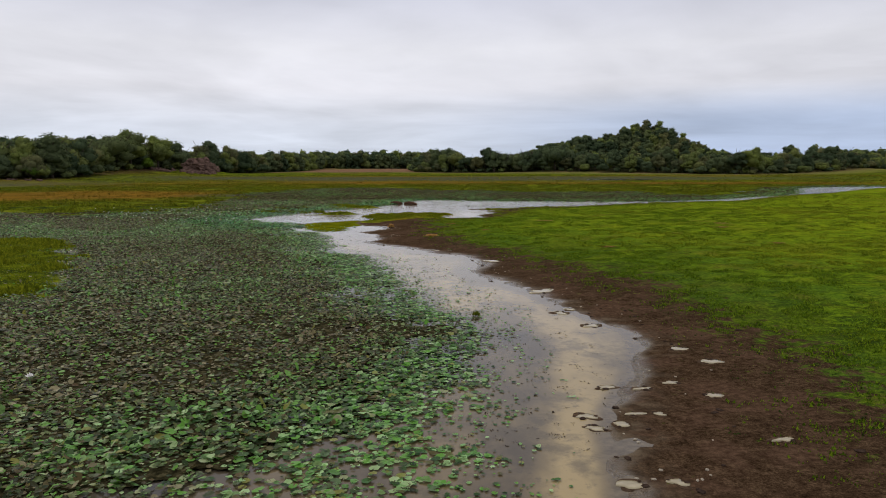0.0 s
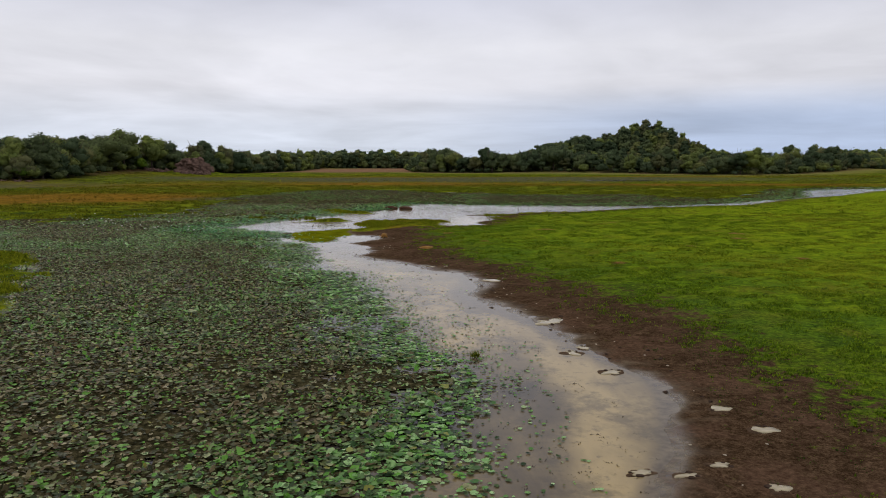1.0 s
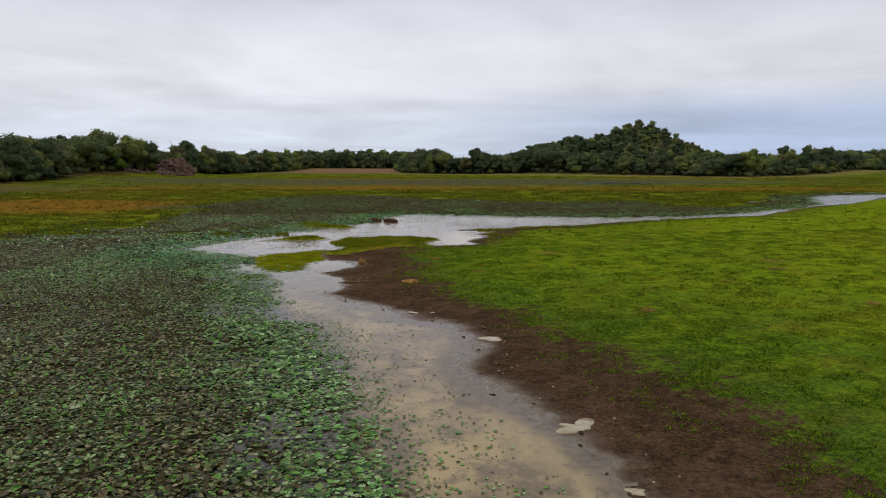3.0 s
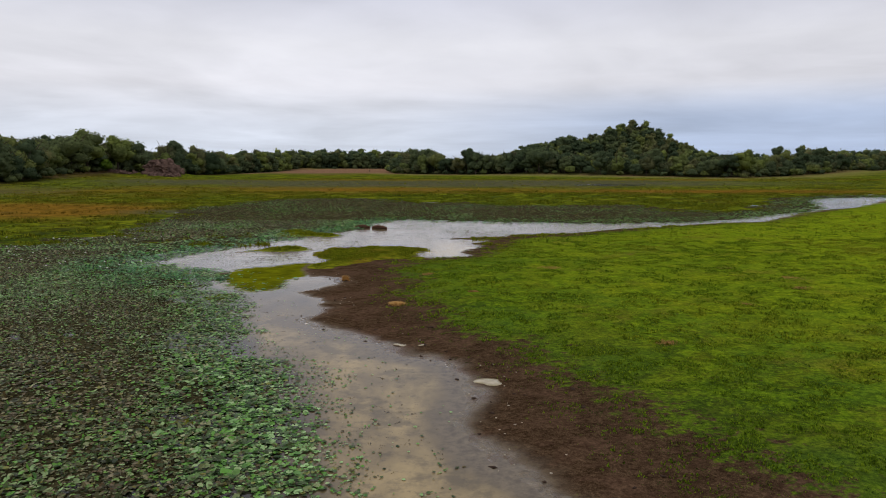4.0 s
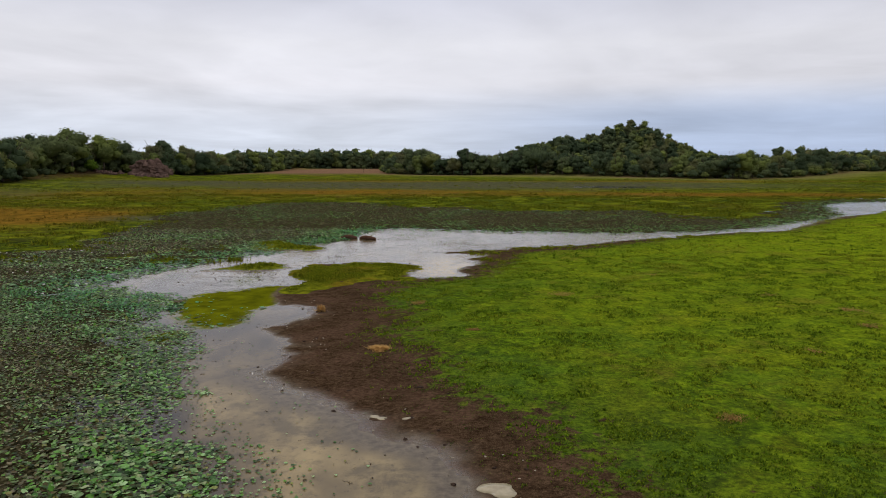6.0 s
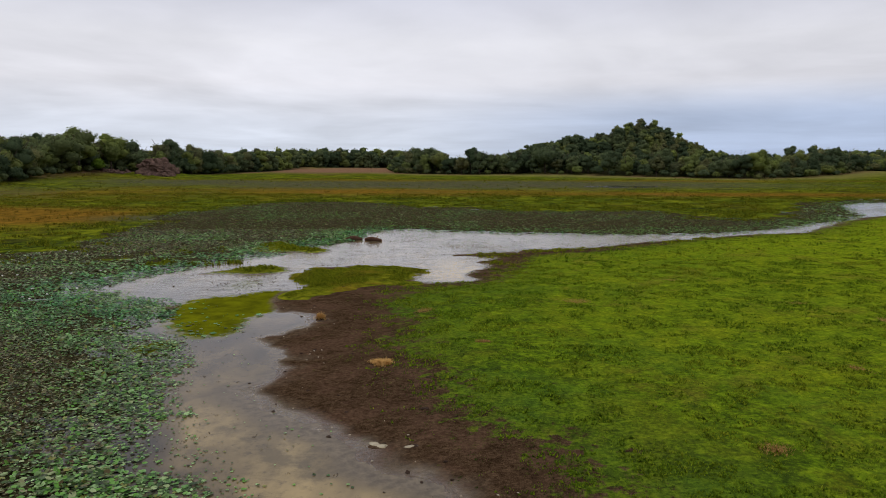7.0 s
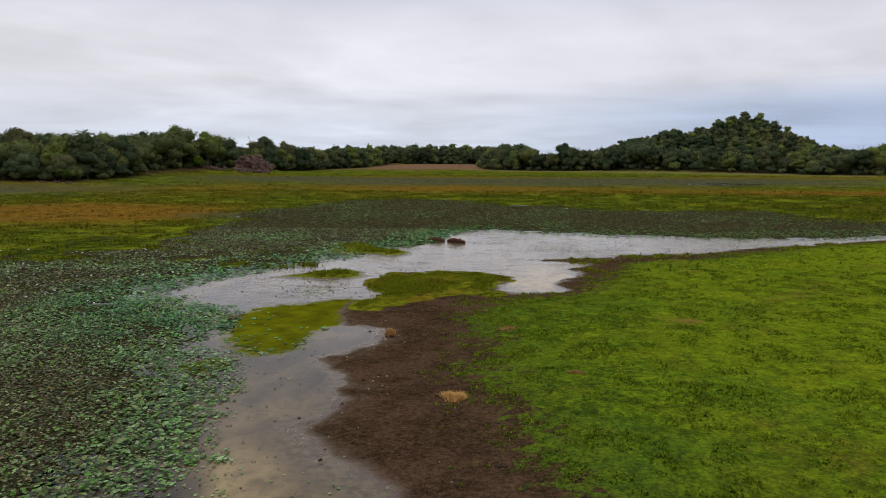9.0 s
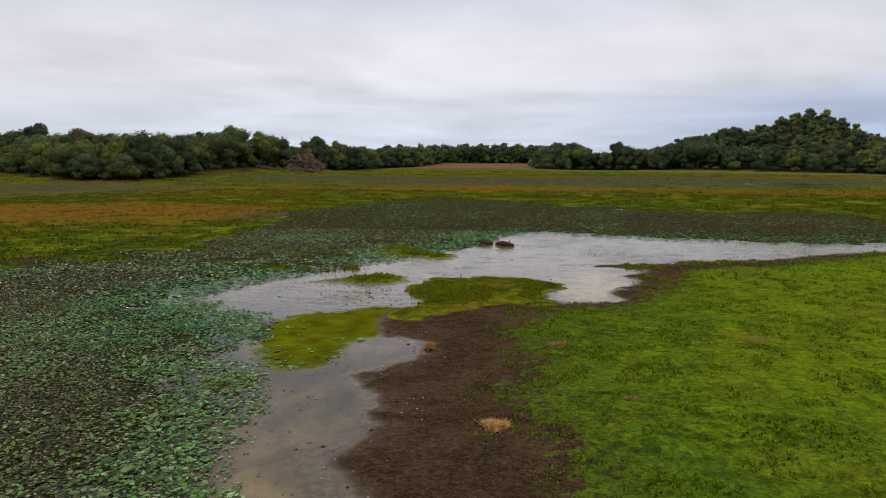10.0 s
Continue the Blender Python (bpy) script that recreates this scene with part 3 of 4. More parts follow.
LEFT_WOOD = outline([(-152, 226), (-136, 229), (-131, 255), (-140, 290), (-136, 330), (-116, 351), (-104, 410), (-96, 470), (-92, 540), (-110, 640), (-520, 640), (-520, 330), (-300, 300), (-232, 287)], 1)
RIGHT_WOOD = outline([(-15, 432), (10, 402), (39, 389), (85, 357), (121, 332), (142, 326), (170, 342), (225, 400), (300, 480), (365, 557), (620, 640), (620, 900), (-140, 900), (-140, 690), (-90, 610), (-30, 600), (-22, 500)], 1)


def wood_edge(x, y):
    return np.maximum(distance(x, y, LEFT_WOOD), distance(x, y, RIGHT_WOOD)) + 6 * (fbm(x, y, 18, 4) - 0.5)


build_ground()


def build_water():
    xs, ys = axis_steps(-22, 10, 0.5, 1.2, -600, 600), axis_steps(8, 100, 0.5, 1.12, -250, 420)
    X, Y = np.meshgrid(xs, ys)
    x, y = X.ravel(), Y.ravel()
    n, k = len(xs), len(ys)
    i = (np.arange(k - 1)[:, None] * n + np.arange(n - 1)).ravel()
    shore, plants = -field("bank", x, y), -field("lotus", x, y)
    near = 1 - smooth(y, 24, 30)
    middle = smooth(y, 23, 30) * (1 - smooth(y, 50, 58))
    silt = 0.10 + 0.25 * smooth(y, 72, 80) * smooth(plants, -0.5, 1.5) + (0.18 + 0.10 * (1 - smooth(y, 30, 36))) * smooth(plants, -2.5, 0.5) + near * (0.50 * np.exp(-((plants - 1.6) / 0.55) ** 2) + 0.34 * smooth(plants, 1.6, 2.4) * smooth(shore, -0.2, 0.8))
    silt = silt + middle * (0.20 + 0.24 * smooth(shore, 0.2, 1.6)) * (1 - 0.12 * smooth(y, 40, 50)) * smooth(plants, -1.5, 1.0) + 0.04 * smooth(y, 48, 56) * (1 - smooth(y, 64, 69)) * smooth(plants, -1.0, 1.0)
    silt = silt + 0.55 * np.exp(-((x - 3.4) / 2.6) ** 2 - ((y - 80.5) / 5.5) ** 2) + 0.28 * sparse(x, y) * smooth(-plants, -0.5, 1.0)
    shallow = 1 - smooth(shore, 0.0, 0.7 + 1.2 * smooth(y, 28, 36) * (1 - smooth(y, 48, 56)))
    return mesh_from("water", np.stack([x, y, 0 * x], 1), np.stack([i, i + 1, i + n + 1, i + n], 1), WATER, {"silt": silt, "shallow": shallow, "open": (smooth(y, 62, 76) - 0.17 * smooth(y, 36, 44) * (1 - smooth(y, 58, 66))) * (1 - 0.45 * np.exp(-((x - 3.4) / 2.6) ** 2 - ((y - 80.5) / 5.5) ** 2)), "algae": slime(x, y)}, flat=False)


me = build_water()
tagged(new("water", me), "shallow muddy water reflecting a pale overcast sky", "water", kind="structure")


def build_gap_weed():
    """Dark matte sheet for weed and the shaded gaps between leaves; hides the sky's reflection."""
    m, n = material("weed_gap_shade")
    p = n.add("ShaderNodeNewGeometry").outputs["Position"]
    # weed brown taken down to near black, with the gaps' shade in it
    col = n.ramp(n.noise(p, 5, 6, 0.7), [(0.36, (0.010, 0.010, 0.005)), (0.50, (0.036, 0.031, 0.014)), (0.66, (0.105, 0.09, 0.045))])
    finish(m, n, col, 0.95, n.noise(p, 9, 5, 0.7), 0.9, 0.08)
    vs, fs, base = [], [], 0
    for xr, yr, step in (((-46, 6), (6, 60), 0.22), ((-75, 2), (60, 112), 0.45), ((-64, 66), (95, 172), 0.8), ((66, 106), (116, 184), 0.9)):
        X, Y = np.meshgrid(np.arange(*xr, step), np.arange(*yr, step))
        d = ragged("lotus", X, Y, 1.6)
        keep = (fbm(X, Y, 1.8, 3) + 0.4 * (vnoise(X, Y, 0.5, 6) - 0.5) < np.where((Y > 50) & (Y < 97), 0.18 + 0.18 * smooth(d, 4, 9), 0.16) + np.where(Y > 97, 0.9 * smooth(d, -0.5, 2.0), 0.62 * smooth(d, np.where(Y < 50, 1.6, 0.5), np.where(Y < 50, 6.0, 4.5)))) & (d > np.where(Y > 97, -0.6, np.where(Y < 50, 1.4, 0.5))) & (field("sedge", X, Y) < 9) & (sparse(X, Y) < 0.35) & (np.abs(X) < 0.82 * Y + 7)
        if yr[0] == 95:
            keep &= (X > 1) | (Y > 111)
        j, i = np.nonzero(keep[:-1, :-1])
        n2 = X.shape[1]
        a = j * n2 + i
        f = np.stack([a, a + 1, a + n2 + 1, a + n2], 1)
        used = np.unique(f)
        back = np.zeros(X.size, int)
        back[used] = np.arange(len(used))
        z = 0.012 + 0.05 * vnoise(X, Y, 0.6, 2) * smooth(d, 1, 4)
        wob = step * 0.42
        jx, jy = X + rng.uniform(-wob, wob, X.shape), Y + rng.uniform(-wob, wob, X.shape)
        vs.append(np.stack([jx.ravel(), jy.ravel(), z.ravel()], 1)[used]), fs.append(back[f] + base)
        base += len(used)
    me = mesh_from("weed_gap_sheet", np.concatenate(vs), np.concatenate(fs), m, flat=False)
    tagged(new("weed_gap_sheet", me), "dark sheet for weed and the shaded gaps between the lotus leaves", "water weed", kind="stuff")


build_gap_weed()


# ---------------------------------------------------------------- woods
def leaf_quads(centres, normals, size):
    """One bent leaf clump at each place, facing about that way."""
    n = len(centres)
    nrm = normals + rng.normal(0, 0.45, (n, 3))
    nrm /= np.linalg.norm(nrm, axis=1, keepdims=True) + 1e-9
    t = np.cross(nrm, rng.normal(0, 1, (n, 3)))
    t /= np.linalg.norm(t, axis=1, keepdims=True) + 1e-9
    b = np.cross(nrm, t)
    s = (size * rng.uniform(0.6, 1.35, n))[:, None]
    return np.stack([centres - t * s, centres + t * s * 0.7 - b * s * 0.7, centres + t * s * 0.7 + b * s * 0.7 + nrm * s * 0.2], 1)


def crown_points(r, n, wide, tall, base, lobes):
    """Leaf places on the outside of a heap of rounded boughs: x, y to wide, z from base to tall."""
    c = r.normal(0, 1, (lobes, 3))
    c /= np.linalg.norm(c, axis=1, keepdims=True)
    c *= r.uniform(0.20, 0.60, (lobes, 1))
    mid, half = (base + tall) / 2, (tall - base) / 2
    c = c * (wide, wide, half) + (0, 0, mid)
    rad = r.uniform(0.28, 0.46, lobes) * wide
    pick = r.choice(lobes, n, p=rad ** 2 / (rad ** 2).sum())
    d = r.normal(0, 1, (n, 3))
    d[:, 2] = np.abs(d[:, 2]) * 0.9 - 0.25
    d /= np.linalg.norm(d, axis=1, keepdims=True)
    p = c[pick] + d * rad[pick, None] * (r.uniform(0.72, 1.08, (n, 1))) * (1, 1, 0.85)
    p[:, 2] = np.maximum(p[:, 2], 0.25)
    return p, d, c, rad


T = (1 + 5 ** 0.5) / 2
BALL_V = np.array([(-1, T, 0), (1, T, 0), (-1, -T, 0), (1, -T, 0), (0, -1, T), (0, 1, T), (0, -1, -T), (0, 1, -T), (T, 0, -1), (T, 0, 1), (-T, 0, -1), (-T, 0, 1)]) / math.hypot(1, T)
BALL_F = np.array([(a, b, c) for a in range(12) for b in range(12) for c in range(12) if a < b and a < c and b != c
                   and max(np.linalg.norm(BALL_V[a] - BALL_V[b]), np.linalg.norm(BALL_V[b] - BALL_V[c]), np.linalg.norm(BALL_V[a] - BALL_V[c])) < 1.2
                   and np.dot(np.cross(BALL_V[b] - BALL_V[a], BALL_V[c] - BALL_V[a]), BALL_V[a]) > 0])


def foliage(v, d, c, rad):
    """Leaf clumps round the dense inner twigs of every bough, with rounded shading."""
    n = len(v)
    nrm = np.concatenate([np.repeat(d + (0, 0, 0.25) + rng.normal(0, 0.16, d.shape), 3, 0), np.tile(BALL_V, (len(c), 1))])
    nrm /= np.linalg.norm(nrm, axis=1, keepdims=True)
    f = np.arange(n * 3).reshape(n, 3)
    core = c[:, None] + BALL_V * (rad[:, None, None] * 0.84) * (1, 1, 0.8) * rng.uniform(0.85, 1.1, (len(c), 12, 1))
    core[:, :, 2] = np.maximum(core[:, :, 2], 0.0 if len(c) < 40 else -99)
    fc = (np.arange(len(c))[:, None, None] * 12 + BALL_F + n * 3).reshape(-1, 3)
    return np.concatenate([v.reshape(-1, 3), core.reshape(-1, 3)]), np.concatenate([f, fc]), nrm


def limb(bm, a, b, ra, rb, sides=6):
    a, b = Vector(a), Vector(b)
    q = (b - a).to_track_quat("Z", "Y").to_matrix()
    rings = []
    for p, rad in ((a, ra), (b, rb)):
        rings.append([bm.verts.new(p + q @ Vector((rad * math.cos(k * math.tau / sides), rad * math.sin(k * math.tau / sides), 0))) for k in range(sides)])
    for k in range(sides):
        bm.faces.new((rings[0][k], rings[0][(k + 1) % sides], rings[1][(k + 1) % sides], rings[1][k]))


def trunk_mesh(r, tall, wide):
    bm = bmesh.new()
    fork = tall * r.uniform(0.28, 0.42)
    bend = Vector((r.uniform(-0.4, 0.4), r.uniform(-0.4, 0.4), fork))
    limb(bm, (0, 0, -0.8), bend * 0.5, 0.34, 0.26)
    limb(bm, bend * 0.5, bend, 0.26, 0.22)
    for k in range(6):
        a = k * math.tau / 6 + r.uniform(-0.4, 0.4)
        tip = Vector((math.cos(a) * wide * 0.6, math.sin(a) * wide * 0.6, tall * r.uniform(0.62, 0.88)))
        half = bend.lerp(tip, 0.5) + Vector((0, 0, 0.5))
        limb(bm, bend, half, 0.17, 0.11, 5)
        limb(bm, half, tip, 0.11, 0.04, 5)
    return from_bm("trunk", bm, BARK, True)


def tree_kind(seed, tall, wide, base, lobes, leaves, size, name="tree", mat=CROWN):
    r = np.random.default_rng(seed)
    p, d, c, rad = crown_points(r, leaves, wide, tall, base, lobes)
    v, f, nrm = foliage(leaf_quads(p, d, size), d, c, rad)
    return name, trunk_mesh(r, tall, wide) if name == "tree" else None, mesh_from("crown", v, f, mat, normals=nrm), tall


TREES = [tree_kind(11, 12.5, 5.6, -1.5, 22, 2100, 0.34), tree_kind(12, 13.5, 5.0, -0.5, 20, 2000, 0.33), tree_kind(13, 11, 6.2, -1.5, 24, 2200, 0.34), tree_kind(14, 15, 4.8, 2.5, 18, 1800, 0.32),
         tree_kind(15, 10, 5.2, -1.5, 20, 1900, 0.33), tree_kind(16, 12, 5.4, -1.5, 20, 2000, 0.35), tree_kind(17, 14, 6.0, 0.0, 24, 2200, 0.34), tree_kind(18, 13, 6.6, 1.0, 16, 2100, 0.36), tree_kind(19, 11.5, 4.6, -1.0, 14, 1700, 0.33)]
SHRUBS = [tree_kind(21, 3.6, 3.0, 0.3, 14, 900, 0.25, "shrub"), tree_kind(22, 2.6, 2.4, 0.2, 11, 800, 0.24, "shrub"), tree_kind(23, 4.6, 3.4, 0.3, 16, 1000, 0.27, "shrub")]
BUSH = tree_kind(24, 5.2, 3.1, 0.3, 15, 2000, 0.22, "shrub", FRESH)
MADE = {}
LABELS = {"tree": ["broad dark green tree in the dense wood edge", "tall leafy green tree standing in the wood", "rounded olive green tree at the marsh edge"],
          "shrub": ["low dense green shrub at the foot of the trees"]}


def plant(kind, x, y, scale, lean=0.0, label=""):
    """A tree or shrub, rooted in the ground."""
    name, trunk, crown, tall = kind
    z = float(height(np.array([x]), np.array([y]))[0])
    at = Matrix.Translation((x, y, z - 0.05)) @ Euler((lean, 0, rng.uniform(0, 6.28))).to_matrix().to_4x4()
    key = crown.name
    if key not in MADE:
        ob = new(name)
        if trunk:
            part("trunk", trunk, ob)
        part("crown", crown, ob)
        ob.scale = (1, 1, 1)
        MADE[key] = ob
    else:
        ob = copy_thing(MADE[key], at)
    ob.matrix_basis = at @ Matrix.Diagonal((scale * rng.uniform(0.9, 1.15), scale * rng.uniform(0.9, 1.15), scale, 1))
    return tagged(ob, label or LABELS[name][int(rng.integers(len(LABELS[name])))], name, "trees of the wood edge" if name == "tree" else "shrubs of the wood edge")


def spots(n, lo, hi, depth, gap, taken, tries=40000):
    """Places in the woods, at that depth behind their edge, no nearer to each other than gap."""
    x, y = rng.uniform(*lo, tries), rng.uniform(*hi, tries)
    d = wood_edge(x, y)
    ok = (d > depth[0]) & (d < depth[1]) & (np.abs(x) < 0.95 * y + 8)
    out = []
    for px, py in zip(x[ok], y[ok]):
        if all((px - qx) ** 2 + (py - qy) ** 2 > gap * gap for qx, qy in taken):
            taken.append((px, py))
            out.append((px, py))
            if len(out) >= n:
                break
    return out


TAKEN = []
FRONT = spots(140, (-300, -85), (210, 400), (1.5, 11), 5.6, TAKEN) + spots(130, (-30, 330), (315, 520), (1.5, 11), 5.8, TAKEN)
for px, py in FRONT:
    low = 1 - 0.15 * math.exp(-((px + 117) / 12) ** 2 - ((py - 345) / 14) ** 2)
    if ((px + 117) / 11) ** 2 + ((py - 334) / 11) ** 2 > 1:
        plant(TREES[int(rng.integers(len(TREES)))], px, py, low * rng.uniform(0.72, 1.35) * (1.14 if px < -170 else 1.10) if px < -50 else rng.uniform(0.6, 1.12) * (1.2 if px < 70 else 1.0))
plant(TREES[3], 207, 421, 1.05, label="single tall tree rising above the wood edge")
plant(TREES[3], -34.7, 480, 0.35, label="small lone tree standing in a brown field")
plant(SHRUBS[2], -13, 412, 1.0, label="single dark shrub at the edge of a brown field")
plant(BUSH, -134.6, 230.5, 1.15, label="fresh green rounded bush on an earth bank by the marsh")
plant(BUSH, -135.0, 321.0, 1.25, label="dark green rounded bush in front of the rocks")
LOW = []
for px, py in spots(70, (-330, -85), (210, 420), (-1.5, 2.5), 5.5, LOW) + spots(80, (-30, 330), (315, 520), (-2, 2.5), 6, LOW):
    plant(SHRUBS[int(rng.integers(len(SHRUBS)))], px, py, rng.uniform(0.7, 1.3))


def build_wood(name, places, label, leaves, size, reach):
    """The trees behind the front rows, too many to count."""
    vs, ds, cs, rs, tint = [], [], [], [], []
    for px, py in places:
        s = rng.uniform(*reach) * (1 - 0.12 * math.exp(-((px + 117) / 12) ** 2 - ((py - 345) / 14) ** 2))
        p, d, c, rad = crown_points(rng, leaves, 5.0 * s, 12.5 * s, -4.0 * s, 14)
        foot = np.array((px, py, float(height(np.array([px]), np.array([py]))[0])))
        vs.append(leaf_quads(p + foot, d, size)), ds.append(d), cs.append(c + foot), rs.append(rad), tint.append(rng.random())
    v, f, nrm = foliage(np.concatenate(vs), np.concatenate(ds), np.concatenate(cs), np.concatenate(rs))
    tint = np.concatenate([np.repeat(tint, 3 * leaves), np.repeat(tint, 12 * 14)])
    tagged(new(name, mesh_from(name, v, f, CROWN, {"tint": tint}, normals=nrm)), label, "woods", kind="stuff")


build_wood("hill_woods", spots(640, (0, 250), (335, 480), (7, 200), 5.4, TAKEN), "dense green forest covering a rounded hill", 400, 0.46, (0.6, 1.0))
build_wood("lake_woods", spots(330, (-330, -85), (215, 560), (8, 45), 6.5, TAKEN), "dense dark green forest behind the marsh", 440, 0.54, (1.05, 1.38))
build_wood("far_woods", spots(170, (-150, 20), (585, 680), (1, 45), 6.0, TAKEN) + spots(260, (200, 480), (385, 660), (2, 40), 7.0, TAKEN), "distant band of dark green forest", 220, 0.85, (1.2, 1.7))


# ---------------------------------------------------------------- floating plants
def pads(x, y, z, rad, tilt, corners, cup=0.12):
    """Round leaves with a notch, each a fan of triangles."""
    n = len(x)
    a0 = rng.uniform(0, math.tau, n)
    a = a0[:, None] + np.linspace(0.22, math.tau - 0.22, corners)
    wave = 1 + 0.10 * rng.normal(0, 1, (n, corners))
    lx, ly = np.cos(a) * rad[:, None] * wave, np.sin(a) * rad[:, None] * wave
    lz = cup * rad[:, None] * (1 + 0.8 * rng.normal(0, 1, (n, corners)))
    az = rng.uniform(0, math.tau, n)
    slope = np.tan(tilt)[:, None]
    lz = lz + slope * (lx * np.cos(az)[:, None] + ly * np.sin(az)[:, None])
    shrink = np.cos(tilt)[:, None] ** 0.5
    rim = np.stack([x[:, None] + lx * shrink, y[:, None] + ly * shrink, z[:, None] + lz], 2)
    v = np.concatenate([np.stack([x, y, z], 1)[:, None], rim], 1)
    i = np.arange(n)[:, None] * (corners + 1)
    k = np.arange(corners - 1)
    f = np.stack([np.broadcast_to(i, (n, corners - 1)), i + 1 + k, i + 2 + k], 2).reshape(-1, 3)
    return v.reshape(-1, 3), f, corners + 1


def lotus_cover(x, y):
    """Share of the water under leaves, and how withered they are."""
    d = ragged("lotus", x, y, 1.6)
    patch = fbm(x, y, 3.2, 1)
    thick = np.where(y > 97, smooth(d, -1.6, 0.6), np.where(y > 50, smooth(d, -1.4, 2.4), smooth(d, -0.4, 5.2)))
    cover = np.clip(np.where(y > 50, 0.16, 0.10) + 1.0 * thick, 0, 1) * (0.45 + 0.3 * smooth(d, 6, 14) + 1.0 * smooth(patch, 0.30, 0.55)) * (d > -1.0) + np.where(y < 36, 0.09 * smooth(fbm(x, y, 1.3, 4), 0.46, 0.64), 0.014) * (d > -3.5) + 0.16 * smooth(field("algae", x, y), -0.6, 0.2) * smooth(fbm(x, y, 0.8, 6), 0.48, 0.62) * (1 - smooth(y, 61.5, 66))
    cover = cover * (1.15 - 0.75 * smooth(vnoise(x, y, np.where(y > 60, 0.95, 0.55), 3), 0.35, 0.75) * smooth(d, 1, 4))
    cover = cover * (1 - smooth(ragged("sedge", x, y), -1, 3)) * (1 - 0.9 * smooth(ragged("side", x, y, 1.5), -0.5, 1))
    cover = cover * (1 - 0.6 * np.exp(-((x + 6.9) / 1.1) ** 2 - ((y - 38.7) / 0.9) ** 2))
    cover = cover * (1 - sparse(x, y) * (0.74 - 0.60 * smooth(fbm(x, y, 0.55, 4), 0.46, 0.62)))
    brown = 0.10 * (y < 58) - 0.6 * smooth(y, 60, 68) * (1 - smooth(d, 4, 10)) + 0.22 * sparse(x, y) + np.where(y > 58, smooth(d, 1.5, 6.0), smooth(d, 1.0, 6.5)) * (np.where(y > 58, 0.36, 0.36) + 0.70 * smooth(fbm(x, y, 9, 5), 0.36, 0.60)) - 0.35 * smooth(-y, -24, -13) * smooth(x, -16, -4)
    return cover, np.clip(brown, 0, 1), thick


def fringe(x, y):
    """Young emerald leaves along the edge of the pond."""
    d = field("lotus", x, y)
    wide = np.where(y < 92, 9.0, 4.0)
    return 0.85 * smooth(y, 56, 66) * (1 - smooth(d + 5 * (fbm(x, y, 3, 2) - 0.5), 0.4 * wide, wide)) * (1 - smooth(x, 12, 26)) * smooth(fbm(x, y, 2.2, 5), 0.34, 0.5)


def scatter_pads(n, xr, yr, corners, size):
    x, y = rng.uniform(*xr, n), rng.uniform(*yr, n)
    cover, brown, thick = lotus_cover(x, y)
    keep = (rng.random(n) < cover) & (np.abs(x) < 0.82 * y + 7)
    x, y, brown, thick = x[keep], y[keep], brown[keep], thick[keep]
    m = len(x)
    stand = thick * rng.random(m) ** 1.5 * (1 - 0.8 * sparse(x, y))
    rad = size * (0.5 + 1.0 * rng.random(m) ** 1.6) * np.where(rng.random(m) < 0.015, 1.7, 1.0)
    rad = rad * (0.55 + 0.45 * smooth(thick, 0.0, 0.2)) * (1 - 0.25 * smooth(brown, 0.2, 0.7))
    rad = rad * np.where(field("algae", x, y) > -0.3, rng.uniform(1.2, 2.6, m), 1.0)
    z = 0.015 + 0.19 * stand + 0.012 * rng.random(m)
    tilt = np.abs(rng.normal(0, 0.05 + 0.42 * stand, m)).clip(0, 1.1)
    b = np.clip(brown + rng.normal(0, 0.32, m), 0, 1)
    return x, y, z, rad, tilt, b


lotus_bed = tagged(new("lotus_bed"), "wide bed of green and withered lotus leaves on shallow water", "lotus plants")
near = scatter_pads(215000, (-34, 3.5), (7, 46), 6, 0.082)
pick = np.nonzero((near[0] > -4.2) & (near[1] > 11) & (near[1] < 19))[0][:300]
rest = np.setdiff1d(np.arange(len(near[0])), pick)
chunks = [(tuple(a[rest] for a in near), 7), (scatter_pads(140000, (-46, -2), (46, 72), 5, 0.076), 5), (scatter_pads(90000, (-72, -2), (72, 112), 4, 0.14), 4),
          (scatter_pads(18000, (60, 106), (116, 184), 3, 0.25), 3), (scatter_pads(130000, (-62, 62), (92, 168), 3, 0.20), 3)]
for data, corners in chunks:
    v, f, per = pads(*data[:5], corners)
    tagged(part("leaves", mesh_from("leaves", v, f, PAD, {"brown": np.repeat(data[5], per), "fringe": np.repeat(fringe(data[0], data[1]), per)}), lotus_bed), kind="stuff")
shapes = []
for k in range(10):
    v, f, per = pads(np.zeros(1), np.zeros(1), np.zeros(1), np.array([1.0]), np.array([0.0]), 11, 0.10)
    shapes.append(mesh_from("leaf", v, f, PAD, {"brown": np.full(len(v), (0.0, 0.05, 0.1, 0.0, 0.2, 0.05, 0.5, 0.8, 0.1, 1.0)[k])}))
for i in pick:
    k = int(rng.integers(10))
    part("leaf", shapes[k], lotus_bed, "", Matrix.Translation((near[0][i], near[1][i], near[2][i])) @ Euler((near[4][i], 0, rng.uniform(0, 6.28))).to_matrix().to_4x4() @ Matrix.Scale(near[3][i], 4))


